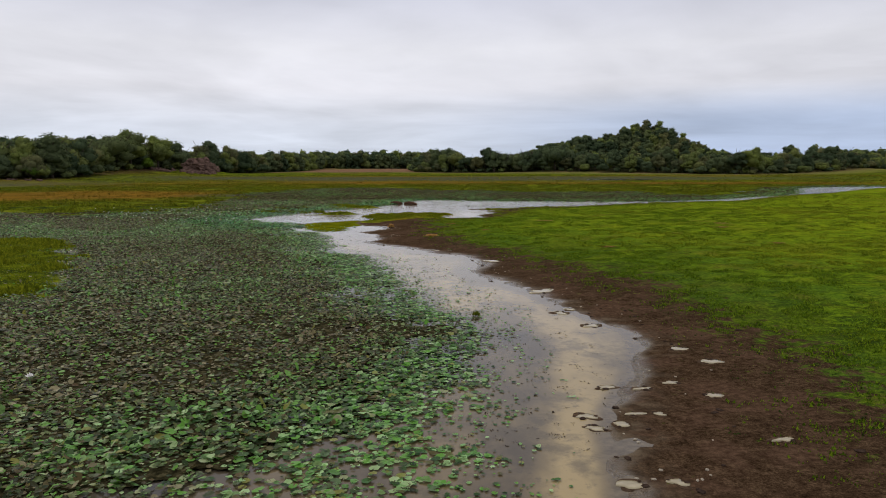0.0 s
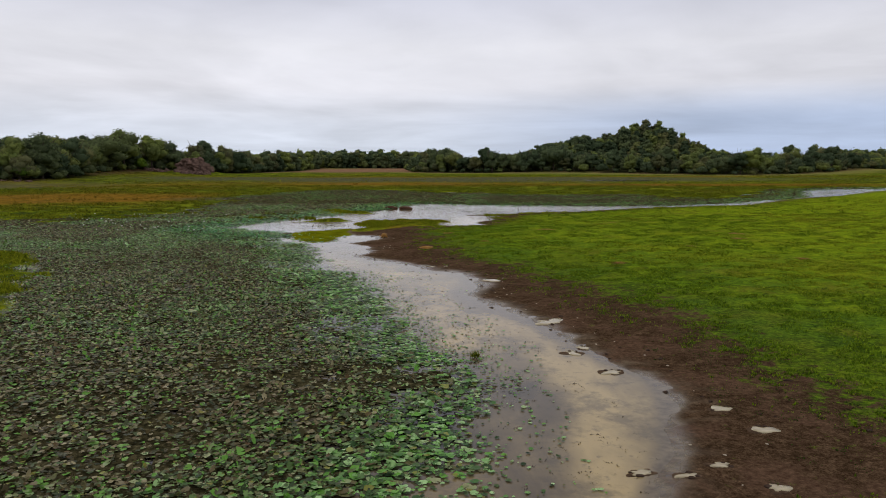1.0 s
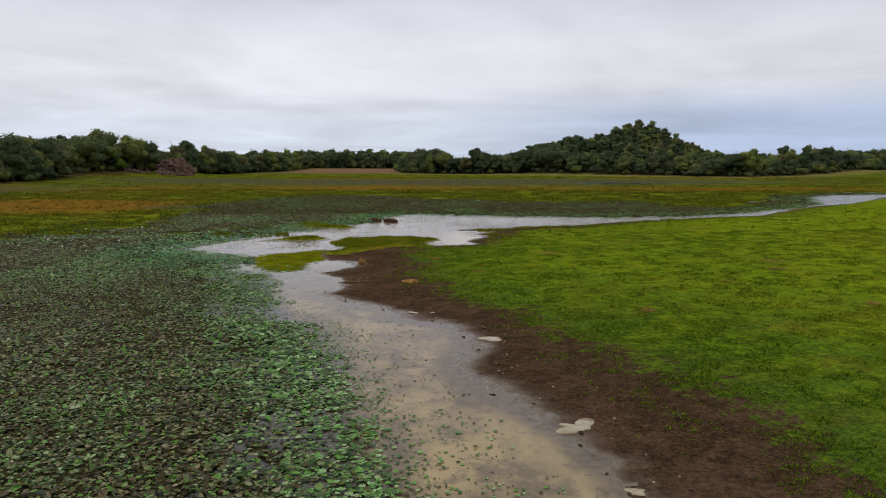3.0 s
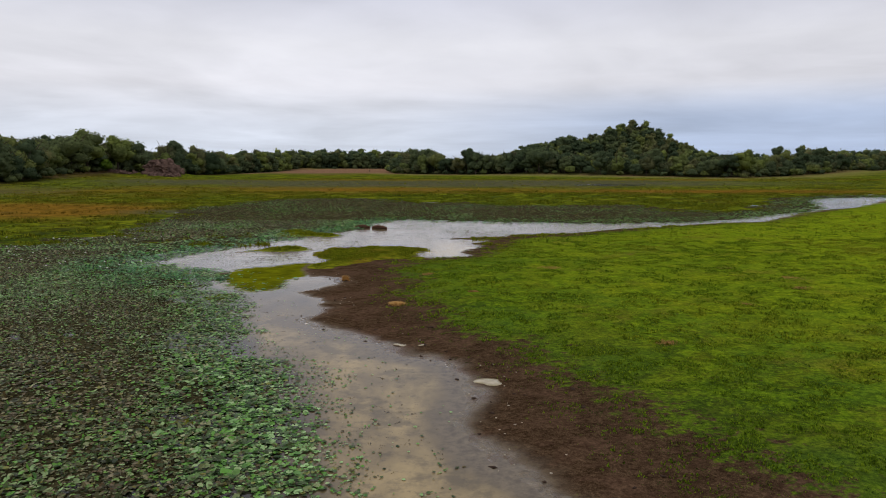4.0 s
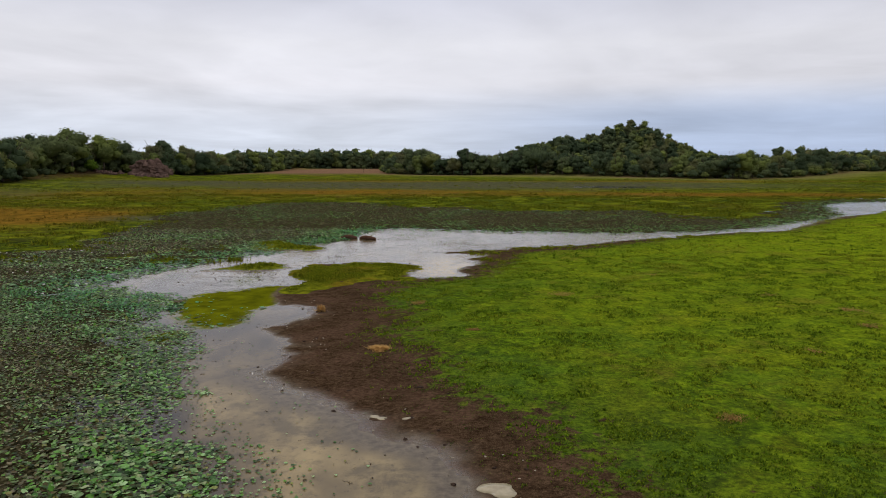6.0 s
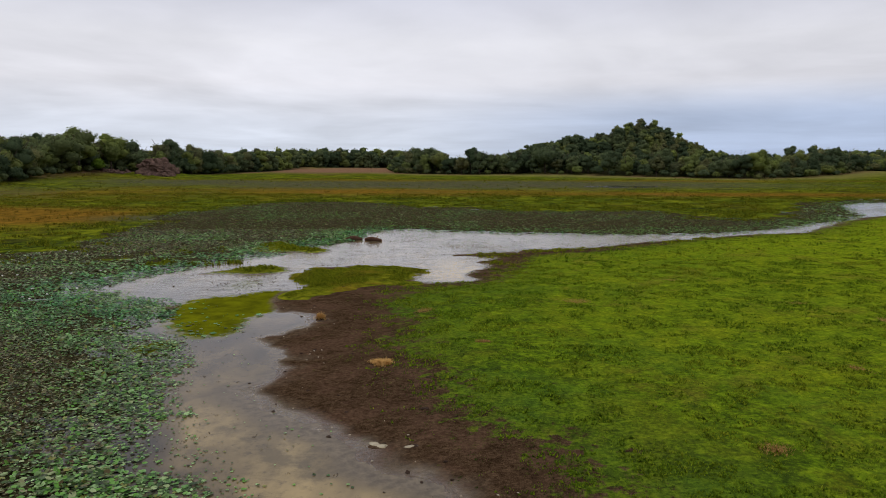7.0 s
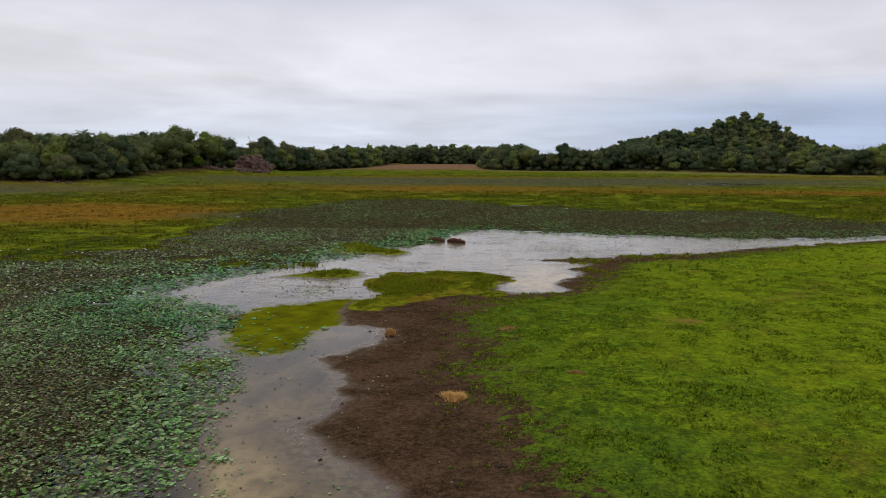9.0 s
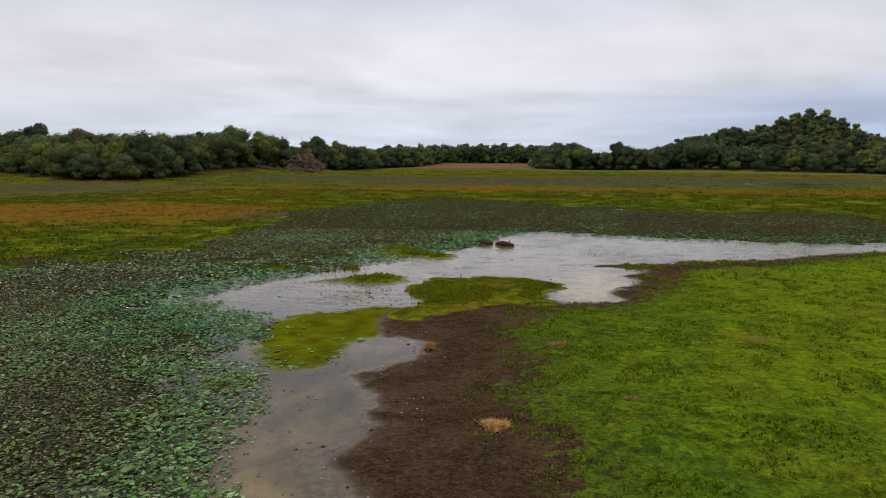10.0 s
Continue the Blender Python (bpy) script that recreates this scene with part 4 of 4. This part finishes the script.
# ---------------------------------------------------------------- grass and sedge
def blades(x, y, z, tall, spread, per, attr, broad=0.13):
    """Tufts of narrow bent blades."""
    n = len(x)
    a = rng.uniform(0, math.tau, (n, per))
    h = tall[:, None] * rng.uniform(0.5, 1.2, (n, per))
    ox, oy = rng.normal(0, 0.35, (n, per)) * spread[:, None], rng.normal(0, 0.35, (n, per)) * spread[:, None]
    bx, by = x[:, None] + ox, y[:, None] + oy
    wide = broad * h + 0.008
    lean = rng.uniform(0.2, 0.9, (n, per)) * h
    ax, ay = np.cos(a), np.sin(a)
    z0 = z[:, None] + 0 * a
    v = np.stack([np.stack([bx - ay * wide, by + ax * wide, z0 - 0.02], 2), np.stack([bx + ay * wide, by - ax * wide, z0 - 0.02], 2),
                  np.stack([bx + ax * lean, by + ay * lean, z0 + h], 2)], 2)
    return v.reshape(-1, 3), np.arange(n * per * 3).reshape(-1, 3), {k: np.repeat(val, per * 3) for k, val in attr.items()}


def lawn_normals(n):
    """Grass is lit like the sward as a whole: normals that lean about the upright."""
    v = np.repeat(np.array([(0.0, 0.0, 1.0)]) + rng.normal(0, 0.45, (n // 3, 3)), 3, 0)
    v[:, 2] = np.abs(v[:, 2])
    return v / np.linalg.norm(v, axis=1, keepdims=True)


def build_meadow():
    vs, fs, dry, base = [], [], [], 0
    for n, xr, yr, tall in ((105000, (0, 34), (12, 46), 0.042), (85000, (-3, 48), (46, 84), 0.052), (26000, (0, 80), (80, 125), 0.08)):
        x, y = rng.uniform(*xr, n), rng.uniform(*yr, n)
        d = field("meadow", x, y) + 2.6 * (fbm(x, y, 5, 3) - 0.5) + 2.0 * (fbm(x, y, 1.2, 2) - 0.5)
        keep = (rng.random(n) < smooth(d, -3.5, 1.6) * (0.10 + smooth(fbm(x, y, 0.9, 7), 0.38, 0.56))) & (np.abs(x) < 0.82 * y + 7)
        x, y = x[keep], y[keep]
        m = len(x)
        h = tall * rng.uniform(0.5, 1.3, m) * (0.35 + 1.3 * smooth(fbm(x, y, 0.9, 7), 0.38, 0.66))
        q = np.clip(1.6 * (fbm(x, y, 7, 6) - 0.5) + 0.6 * lime(x, y) - 0.1 + rng.normal(0, 0.15, m), 0, 1)
        v, f, at = blades(x, y, height(x, y), h, np.full(m, tall * 3.0), 3, {"dry": q}, 0.5)
        vs.append(v), fs.append(f + base), dry.append(at["dry"])
        base += len(v)
    me = mesh_from("meadow_grass", np.concatenate(vs), np.concatenate(fs), BLADE, {"dry": np.concatenate(dry)}, normals=lawn_normals(base))
    tagged(new("meadow_grass", me), "short bright green grass of the flat meadow", "grass", kind="stuff")


def build_sedge():
    heaps = {"sedge": ([], [], []), "islet": ([], [], [])}
    areas = ((90000, (-110, 110), (84, 200), 0.20, "sedge"), (24000, (-190, 190), (190, 330), 0.24, "sedge"), (24000, (-10, 2), (70, 84.5), 0.10, "turf"), (9000, (2, 34), (84, 104), 0.12, "spit"),
             (7000, (-17, -8), (78, 99), 0.15, "isle"), (16000, (-37, -18), (29, 54), 0.17, "side"))
    for n, xr, yr, tall, where in areas:
        x, y = rng.uniform(*xr, n), rng.uniform(*yr, n)
        if where == "spit":
            d = 1.7 - np.abs(field("bank", x, y) - 0.9) + 2.0 * (fbm(x, y, 2.4, 3) - 0.5)
        elif where == "isle":
            d = np.maximum(field("long", x, y), field("back", x, y)) + 0.1
        else:
            d = ragged(where, x, y, 1.5 if where == "side" else 0.8)
        keep = (rng.random(n) < smooth(d, -9 if where == "sedge" else -0.3, 1.5) ** 2 * ((0.08 if where == "sedge" else 0.55) + smooth(fbm(x, y, 2.4, 7), 0.42, 0.56)) * (1 - 0.85 * smooth(dulled(x, y), 0.15, 0.5)) * (1 - 0.8 * smooth(rusty(x, y), 0.3, 0.7) * (y > 90))) & (np.abs(x) < 0.86 * y + 7)
        x, y = x[keep], y[keep]
        q = np.clip(rusty(x, y) + rng.normal(0, 0.12, len(x)), 0, 1)
        v, f, at = blades(x, y, height(x, y), tall * rng.uniform(0.5, 1.2, len(x)) * (0.35 + 1.1 * smooth(fbm(x, y, 2.4, 7), 0.40, 0.66)), np.full(len(x), tall * 2.4), 5, {"rust": q}, 0.42)
        vs, fs, rust = heaps["sedge" if where == "sedge" else "islet"]
        fs.append(f + sum(len(q) for q in vs)), vs.append(v), rust.append(at["rust"])
    for key, name, label, category, mat in (("sedge", "marsh_sedge", "green and rusty sedge covering the flat marsh", "sedge", SEDGES), ("islet", "islet_grass", "fresh yellow green grass on the islets and spits", "grass", YOUNG)):
        vs, fs, rust = (np.concatenate(q) for q in heaps[key])
        tagged(new(name, mesh_from(name, vs, fs, mat, {"rust": rust}, normals=lawn_normals(len(vs)))), label, category, kind="stuff")


def build_tussocks():
    """Darker, coarser tufts that cattle leave standing."""
    n = 30000
    x, y = rng.uniform(-1, 60, n), rng.uniform(14, 110, n)
    d = field("meadow", x, y)
    keep = (d > -3.5) & (rng.random(n) < smooth(d, -4.5, 0) * (1 - smooth(d, 0, 4)) * 0.5 + 0.6 * smooth(fbm(x, y, 1.5, 2), 0.62, 0.70)) & (np.abs(x) < 0.82 * y + 7)
    x, y = x[keep], y[keep]
    m = len(x)
    v, f, at = blades(x, y, height(x, y), rng.uniform(0.014, 0.034, m), rng.uniform(0.2, 0.5, m), 12, {}, 1.0)
    tagged(new("dark_tussocks", mesh_from("dark_tussocks", v, f, DARK, normals=lawn_normals(len(v)))), "dark green coarse grass tufts in the meadow", "grass", kind="stuff")


def build_sprigs():
    """Dead stalks that stick out of the shallow channel."""
    n = 5000
    x, y = rng.uniform(-12, 5, n), rng.uniform(14, 62, n)
    d = field("lotus", x, y)
    keep = (d > -7) & (d < 0.8) & (field("bank", x, y) < 0.3) & (rng.random(n) < 0.10 + 0.8 * smooth(fbm(x, y, 2.2, 4), 0.42, 0.62) * smooth(d, -4, -2))
    x, y = x[keep], y[keep]
    m = len(x)
    v, f, at = blades(x, y, np.zeros(m), rng.uniform(0.012, 0.035, m), rng.uniform(0.06, 0.2, m), 6, {}, 0.5)
    tagged(new("dead_stalks", mesh_from("dead_stalks", v, f, CLOD)), "dark dead plant stalks standing in shallow water", "dead stalks", kind="stuff")


def build_scraps():
    """Dark bits of weed and leaf that drift in rows over the pond."""
    n = 26000
    x, y = rng.uniform(-22, 30, n), rng.uniform(70, 112, n)
    rows = fbm(x * 0.35, y, 1.7, 5)
    keep = (field("bank", x, y) < -0.3) & (field("lotus", x, y) < 0.3) & (rng.random(n) < 0.006 + 0.30 * smooth(rows, 0.58, 0.70) + 0.8 * np.exp(-((x + 11.6) / 2.6) ** 2 - ((y - 76) / 2.8) ** 2) * smooth(fbm(x, y, 0.7, 3), 0.40, 0.60))
    x, y = x[keep], y[keep]
    m = len(x)
    v, f, per = pads(x, y, np.full(m, 0.012), rng.uniform(0.02, 0.09, m), np.abs(rng.normal(0, 0.12, m)), 5, 0.2)
    tagged(new("floating_scraps", mesh_from("floating_scraps", v, f, CLOD)), "dark scraps of weed drifting on the pond", "floating weed", kind="stuff")


build_scraps()
build_sprigs()
build_meadow()
build_tussocks()
build_sedge()


# ---------------------------------------------------------------- small things
def ground_z(x, y):
    return max(0.0, float(height(np.array([x]), np.array([y]))[0]))


def patch_mesh(name, r, wide, deep, lift, mat, ragged_by=0.28, sides=22, dome=0.0):
    """A thin, irregular, slightly domed sheet with a sloping rim."""
    bm = bmesh.new()
    k = [r.normal(0, ragged_by / (j + 1), 2) for j in range(5)]
    mid = bm.verts.new((0, 0, lift + dome))
    rings = []
    for s, z in ((0.6, lift + dome * 0.7), (1.0, lift), (1.05, -0.03)):
        ring = []
        for i in range(sides):
            a = i * math.tau / sides
            q = 1 + sum(u * math.cos((j + 2) * a) + v * math.sin((j + 2) * a) for j, (u, v) in enumerate(k))
            q = max(0.35, q) * s
            ring.append(bm.verts.new((q * wide * math.cos(a), q * deep * math.sin(a), z)))
        rings.append(ring)
    for i in range(sides):
        j = (i + 1) % sides
        bm.faces.new((mid, rings[0][i], rings[0][j]))
        for a, b in zip(rings, rings[1:]):
            bm.faces.new((a[i], b[i], b[j], a[j]))
    return from_bm(name, bm, mat, True)


def lump_mesh(name, r, wide, deep, tall, mat, rough=0.25, fineness=2):
    bm = bmesh.new()
    bmesh.ops.create_icosphere(bm, subdivisions=fineness, radius=1.0)
    shift = Vector(r.uniform(-50, 50, 3))
    for v in bm.verts:
        q = 1 + rough * (noise.fractal(v.co * 1.3 + shift, 1.0, 2.0, 4))
        v.co = Vector((v.co.x * wide * q, v.co.y * deep * q, v.co.z * tall * q))
    return from_bm(name, bm, mat, True)


def milky():
    m, n = material("milky_puddle_water")
    p = n.add("ShaderNodeTexCoord").outputs["Object"]
    col = n.ramp(n.noise(p, 3, 4), [(0.3, (0.24, 0.195, 0.115)), (0.7, (0.37, 0.31, 0.19))])
    return finish(m, n, col, 0.12, n.noise(p, 9, 2), 0.05, 0.01, gloss=0.5, ior=1.33)


MILKY = milky()


def puddle(seed, x, y, wide, deep, rim=True):
    """Cloudy water in a hollow with a trodden mud rim."""
    r = np.random.default_rng(seed)
    ob = new("puddle")
    z = ground_z(x, y)
    ob.matrix_basis = pose(x, y, z, 0, 0, r.uniform(-25, 25))
    part("water_surface", patch_mesh("water_surface", np.random.default_rng(seed), wide, deep, 0.018, MILKY, 0.22 if rim else 0.32, 30), ob, "pale cloudy water")
    if rim:
        part("mud_rim", patch_mesh("mud_rim", r, wide * 1.15 + 0.02, deep * 1.15 + 0.03, 0.006, RIM, 0.26, 30), ob, "dark trodden mud")
        for k in range(int(r.integers(2, 4))):
            a = r.uniform(0, math.tau)
            s = r.uniform(0.025, 0.06)
            part("mud_clod", lump_mesh("mud_clod", r, s * 1.4, s, s * 0.6, CLOD), ob, "dark wet mud clod", pose(wide * 1.12 * math.cos(a), deep * 1.2 * math.sin(a), 0.012))
    return tagged(ob, "small cloudy puddle with a dark trodden mud rim", "puddle", "puddles on the mud")


PUDDLES = [(3.5, 12.4, 0.26, 0.16), (4.4, 12.45, 0.15, 0.13), (3.4, 15.95, 0.22, 0.14), (3.45, 15.2, 0.23, 0.12), (4.1, 15.4, 0.2, 0.14), (4.6, 16.05, 0.18, 0.1), (5.15, 16.0, 0.15, 0.08), (4.4, 18.1, 0.22, 0.13),
           (5.3, 17.9, 0.2, 0.1), (6.2, 18.4, 0.2, 0.1), (7.6, 21.9, 0.26, 0.2), (8.05, 20.3, 0.3, 0.2), (6.95, 17.3, 0.2, 0.16), (4.65, 32.1, 0.55, 0.4), (3.0, 42.2, 0.5, 0.38), (7.3, 14.3, 0.22, 0.1),
           (4.7, 27.4, 0.25, 0.2), (5.2, 28.1, 0.22, 0.18), (5.5, 25.2, 0.3, 0.2), (-0.5, 47.6, 0.24, 0.17), (0.5, 47.4, 0.16, 0.1)]
for k, (px, py, a, b) in enumerate(PUDDLES):
    puddle(300 + k, px, py, a, b, b < 0.3)


def straw_clump(seed, x, y, wide, tall, n, label, name="straw_clump"):
    """A heap of dead, bent grass stems on a low tussock."""
    r = np.random.default_rng(seed)
    ob = new(name)
    ob.matrix_basis = pose(x, y, ground_z(x, y))
    d, a = wide * np.sqrt(r.random(n)), r.uniform(0, math.tau, n)
    d = d * (0.55 + 0.45 * np.sin(2 * a + seed) * np.cos(3 * a + 2 * seed) + 0.2 * r.normal(0, 1, n)).clip(0.15, 1)
    bx, by = d * np.cos(a), d * np.sin(a)
    if wide > 0.5 and tall > 0.2:
        hub = r.integers(0, 7, n)
        hx, hy = r.normal(0, wide * 0.42, 7), r.normal(0, wide * 0.36, 7)
        bx, by = hx[hub] + r.normal(0, wide * 0.20, n), hy[hub] + r.normal(0, wide * 0.20, n)
        d, a = np.minimum(np.hypot(bx, by), wide), r.uniform(0, math.tau, 7)[hub] + r.normal(0, 0.9, n)
    if tall < 0.2:
        bx, by = r.normal(0, wide * 0.55, n), r.normal(0, wide * 0.45, n)
        d = np.full(n, wide)
    z0 = tall * 0.4 * (1 - (d / wide) ** 2)
    out = a + r.normal(0, 0.8 if wide < 0.5 else 2.0, n)
    h, ln = tall * r.uniform(0.1, 0.9 if wide < 0.5 else 0.6, n), wide * r.uniform(0.12, 0.4, n)
    s = 0.012
    v = np.stack([np.stack([bx - s * np.sin(out), by + s * np.cos(out), z0 - 0.03], 1), np.stack([bx + s * np.sin(out), by - s * np.cos(out), z0 - 0.03], 1),
                  np.stack([bx + ln * np.cos(out), by + ln * np.sin(out), z0 + h], 1)], 1)
    part("dry_grass", mesh_from("dry_grass", v.reshape(-1, 3), np.arange(3 * n).reshape(n, 3), SEDGES if name == "dead_sprig" else STRAW if tall > 0.2 else DEAD), ob)["kind"] = "stuff"
    if tall > 0.2 and wide < 0.5 and name != "dead_sprig":
        part("tussock", lump_mesh("tussock", r, wide * 0.7, wide * 0.7, tall * 0.4, CLOD), ob)
    return tagged(ob, label, "grass clump")


straw_clump(61, -0.9, 55.6, 0.55, 0.205, 1500, "clump of dry straw-coloured grass on the mud")
straw_clump(62, -4.8, 64.4, 0.35, 0.32, 500, "small yellowish grass tussock on dark mud", "grass_tussock")
straw_clump(63, 1.3, 26.9, 0.24, 0.21, 170, "dark sprig of dead water plants", "dead_sprig")
for k, (px, py, s) in enumerate([(11.1, 46.2, 0.42), (23.4, 57.6, 0.6), (17.8, 53.5, 0.5), (24.4, 60.8, 0.8), (17.8, 74.0, 0.8), (9.8, 67.2, 0.7), (22.4, 65.5, 0.7), (1.1, 65.4, 0.6), (3.6, 58.4, 0.3), (22.6, 46.8, 0.45)]):
    tagged(straw_clump(70 + k, px, py, s, 0.09, 700, "flat patch of dead brown grass in the meadow"), group="dead grass patches")


def log(seed, x, y, long, thick, turn):
    """A waterlogged stem lying half in the water, with a broken stub."""
    r = np.random.default_rng(seed)
    ob = new("driftwood_log")
    ob.matrix_basis = pose(x, y, 0.0, 0, 0, turn)
    bm = bmesh.new()
    rings, n, sides = [], 14, 10
    for i in range(n):
        s = i / (n - 1)
        rad = thick * (0.35 + 0.65 * math.sin(math.pi * min(1, 0.12 + s * 0.85))) * r.uniform(0.88, 1.12)
        c = Vector((long * (s - 0.5), 0.14 * math.sin(3 * s + seed), 0.10 + 0.10 * math.sin(math.pi * s)))
        rings.append([bm.verts.new(c + Vector((0, rad * math.cos(k * math.tau / sides), rad * math.sin(k * math.tau / sides))) * r.uniform(0.93, 1.07)) for k in range(sides)])
    for a, b in zip(rings, rings[1:]):
        for k in range(sides):
            bm.faces.new((a[k], a[(k + 1) % sides], b[(k + 1) % sides], b[k]))
    bm.faces.new(rings[0]), bm.faces.new(rings[-1][::-1])
    part("stem", from_bm("stem", bm, LOG, True), ob)
    bm = bmesh.new()
    limb(bm, (long * 0.15, 0, 0.2), (long * 0.22, 0.2, 0.2 + thick * 1.2), thick * 0.3, thick * 0.16, 8)
    part("stub", from_bm("stub", bm, LOG, True), ob)
    return tagged(ob, "reddish brown waterlogged log lying in the pond", "log", "logs in the pond")


log(1, -6.8, 101.6, 1.8, 0.24, 8)
log(2, -4.7, 101.0, 2.0, 0.24, -16)


def flower_meshes():
    r = np.random.default_rng(5)
    bm = bmesh.new()
    for ring, (n, rad, lift) in enumerate(((8, 0.13, 0.05), (6, 0.09, 0.10))):
        for k in range(n):
            a = k * math.tau / n + ring * 0.4
            c, s = math.cos(a), math.sin(a)
            def p(u, v, z):
                return bm.verts.new((c * u - s * v, s * u + c * v, z))
            v = [p(0.01, 0, 0), p(rad * 0.55, 0.035, lift * 0.5), p(rad, 0, lift + r.uniform(0, 0.02)), p(rad * 0.55, -0.035, lift * 0.5)]
            bm.faces.new(v)
    petals = from_bm("blossom", bm, PETAL, False)
    bm = bmesh.new()
    limb(bm, (0, 0, -0.34), (0, 0, 0), 0.012, 0.010, 6)
    return petals, from_bm("stalk", bm, PAD, True)


PETALS, STALK = flower_meshes()
bloom = tagged(new("lotus_flower"), "white lotus flower standing above the leaves", "flower", "white lotus flowers")
part("blossom", PETALS, bloom)
part("stalk", STALK, bloom)
BLOOMS = [(-11.2, 18.3), (-27.6, 72.2), (-26.7, 73.3), (-25.1, 78.3), (-26.8, 90.3), (-34.2, 87.7), (-30.4, 89.9), (-22.9, 68.9), (-30.1, 69), (-30.3, 72.2), (-28, 70.1), (-38.7, 80.5),
          (-44.3, 88.8), (-27.4, 71), (-29.5, 77.3), (-22.6, 70.3), (-23.6, 69.4), (-25, 78), (-25.7, 87.8), (-33.1, 77.7), (-28.6, 77.6), (-37.9, 82.1)]
for k in range(26):
    BLOOMS.append((rng.uniform(-44, -20), rng.uniform(66, 94)))
for k, (px, py) in enumerate(BLOOMS):
    at = pose(px, py, 0.27, rng.uniform(-15, 15), rng.uniform(-15, 15), rng.uniform(0, 360)) @ Matrix.Scale(rng.uniform(0.65, 1.0), 4)
    if k == 0:
        bloom.matrix_basis = at
    else:
        copy_thing(bloom, at)


# boulders of the outcrop in the wood's edge
def boulder(seed, x, y, z, wide, tall):
    r = np.random.default_rng(seed)
    me = lump_mesh("boulder", r, wide, wide * r.uniform(0.6, 0.9), tall, ROCK, 0.45, 3)
    ob = new("boulder", me)
    me.polygons.foreach_set("use_smooth", np.zeros(len(me.polygons), bool))
    ob.matrix_basis = pose(x, y, z, r.uniform(-15, 15), r.uniform(-15, 15), r.uniform(0, 360))
    return tagged(ob, "weathered pinkish brown boulder of a rocky outcrop", "boulder", "boulders of the outcrop")


def outcrop(x, y, wide, deep, tall):
    """A rounded hump of bare rock, split by cracks into ledges and blocks."""
    bm = bmesh.new()
    bmesh.ops.create_icosphere(bm, subdivisions=5, radius=1.0)
    for v in bm.verts:
        c = v.co.copy()
        block = noise.cell(Vector((c.x * 3.2 + 0.5 * c.z, c.y * 3.2, c.z * 4.5))) - 0.5
        q = 1 + 0.10 * block + 0.12 * noise.fractal(c * 2.2 + Vector((3, 8, 1)), 1.0, 2.0, 5)
        v.co = Vector((c.x * wide * q, c.y * deep * q, c.z * tall * q))
    ob = new("rock_outcrop", from_bm("rock_outcrop", bm, ROCK))
    ob.matrix_basis = pose(x, y, ground_z(x, y) - 0.8, 0, 6, 20)
    return tagged(ob, "large rounded outcrop of cracked reddish brown rock", "rock")


outcrop(-116.5, 336, 8.6, 6.0, 6.4)
for k in range(34):
    if k < 10:
        px, py = rng.uniform(-137, -124), 328 + rng.normal(0, 1.5)
    else:
        px, py = -117 + rng.normal(0, 6.0), 330 + rng.normal(0, 1.8)
    boulder(400 + k, px, py, ground_z(px, py) + rng.uniform(-0.1, 0.3), rng.uniform(0.7, 2.0), rng.uniform(0.5, 1.5))
for k in range(9):
    px, py = rng.uniform(-142, -127), 225 + rng.normal(0, 1.0)
    tagged(boulder(450 + k, px, py, ground_z(px, py), rng.uniform(0.35, 0.9), rng.uniform(0.3, 0.7)), "brown stone on the earth bank below a bush", "stone", "stones on the earth bank")


# clods and dark scraps of dead plants on the mud
CLODS = [lump_mesh("mud_clod", np.random.default_rng(80 + k), 0.085, 0.055, 0.03, CLOD, 0.9) for k in range(6)]
count = 0
while count < 80:
    px, py = rng.uniform(-6, 11), rng.uniform(11, 74)
    d, g = float(field("bank", px, py)), float(field("meadow", px, py))
    if -0.25 < d and g < -0.3 and rng.random() < (0.9 if d < 1.5 else 0.35):
        ob = new("mud_clod", CLODS[count % 6])
        ob.matrix_basis = pose(px, py, ground_z(px, py) + 0.01, 0, 0, rng.uniform(0, 360)) @ Matrix.Scale(rng.uniform(0.5, 1.3), 4)
        tagged(ob, "dark lump of wet mud on the bank", "mud clod", "mud clods on the bank")
        count += 1


# pale shells and pebbles washed up along the water's edge
PEBBLES = [lump_mesh("pebble", np.random.default_rng(90 + k), 0.045, 0.035, 0.02, PALE, 0.4, 1) for k in range(4)]
count = 0
while count < 90:
    px, py = rng.uniform(-8, 8), rng.uniform(12, 68)
    d = float(field("bank", px, py))
    if -0.1 < d < 2.2 and float(field("meadow", px, py)) < -0.8:
        ob = new("pebble", PEBBLES[count % 4])
        ob.matrix_basis = pose(px, py, ground_z(px, py) + 0.006, 0, 0, rng.uniform(0, 360)) @ Matrix.Scale(rng.uniform(0.5, 1.2), 4)
        tagged(ob, "small pale pebble on wet mud by the water", "pebble", "pebbles along the water")
        count += 1
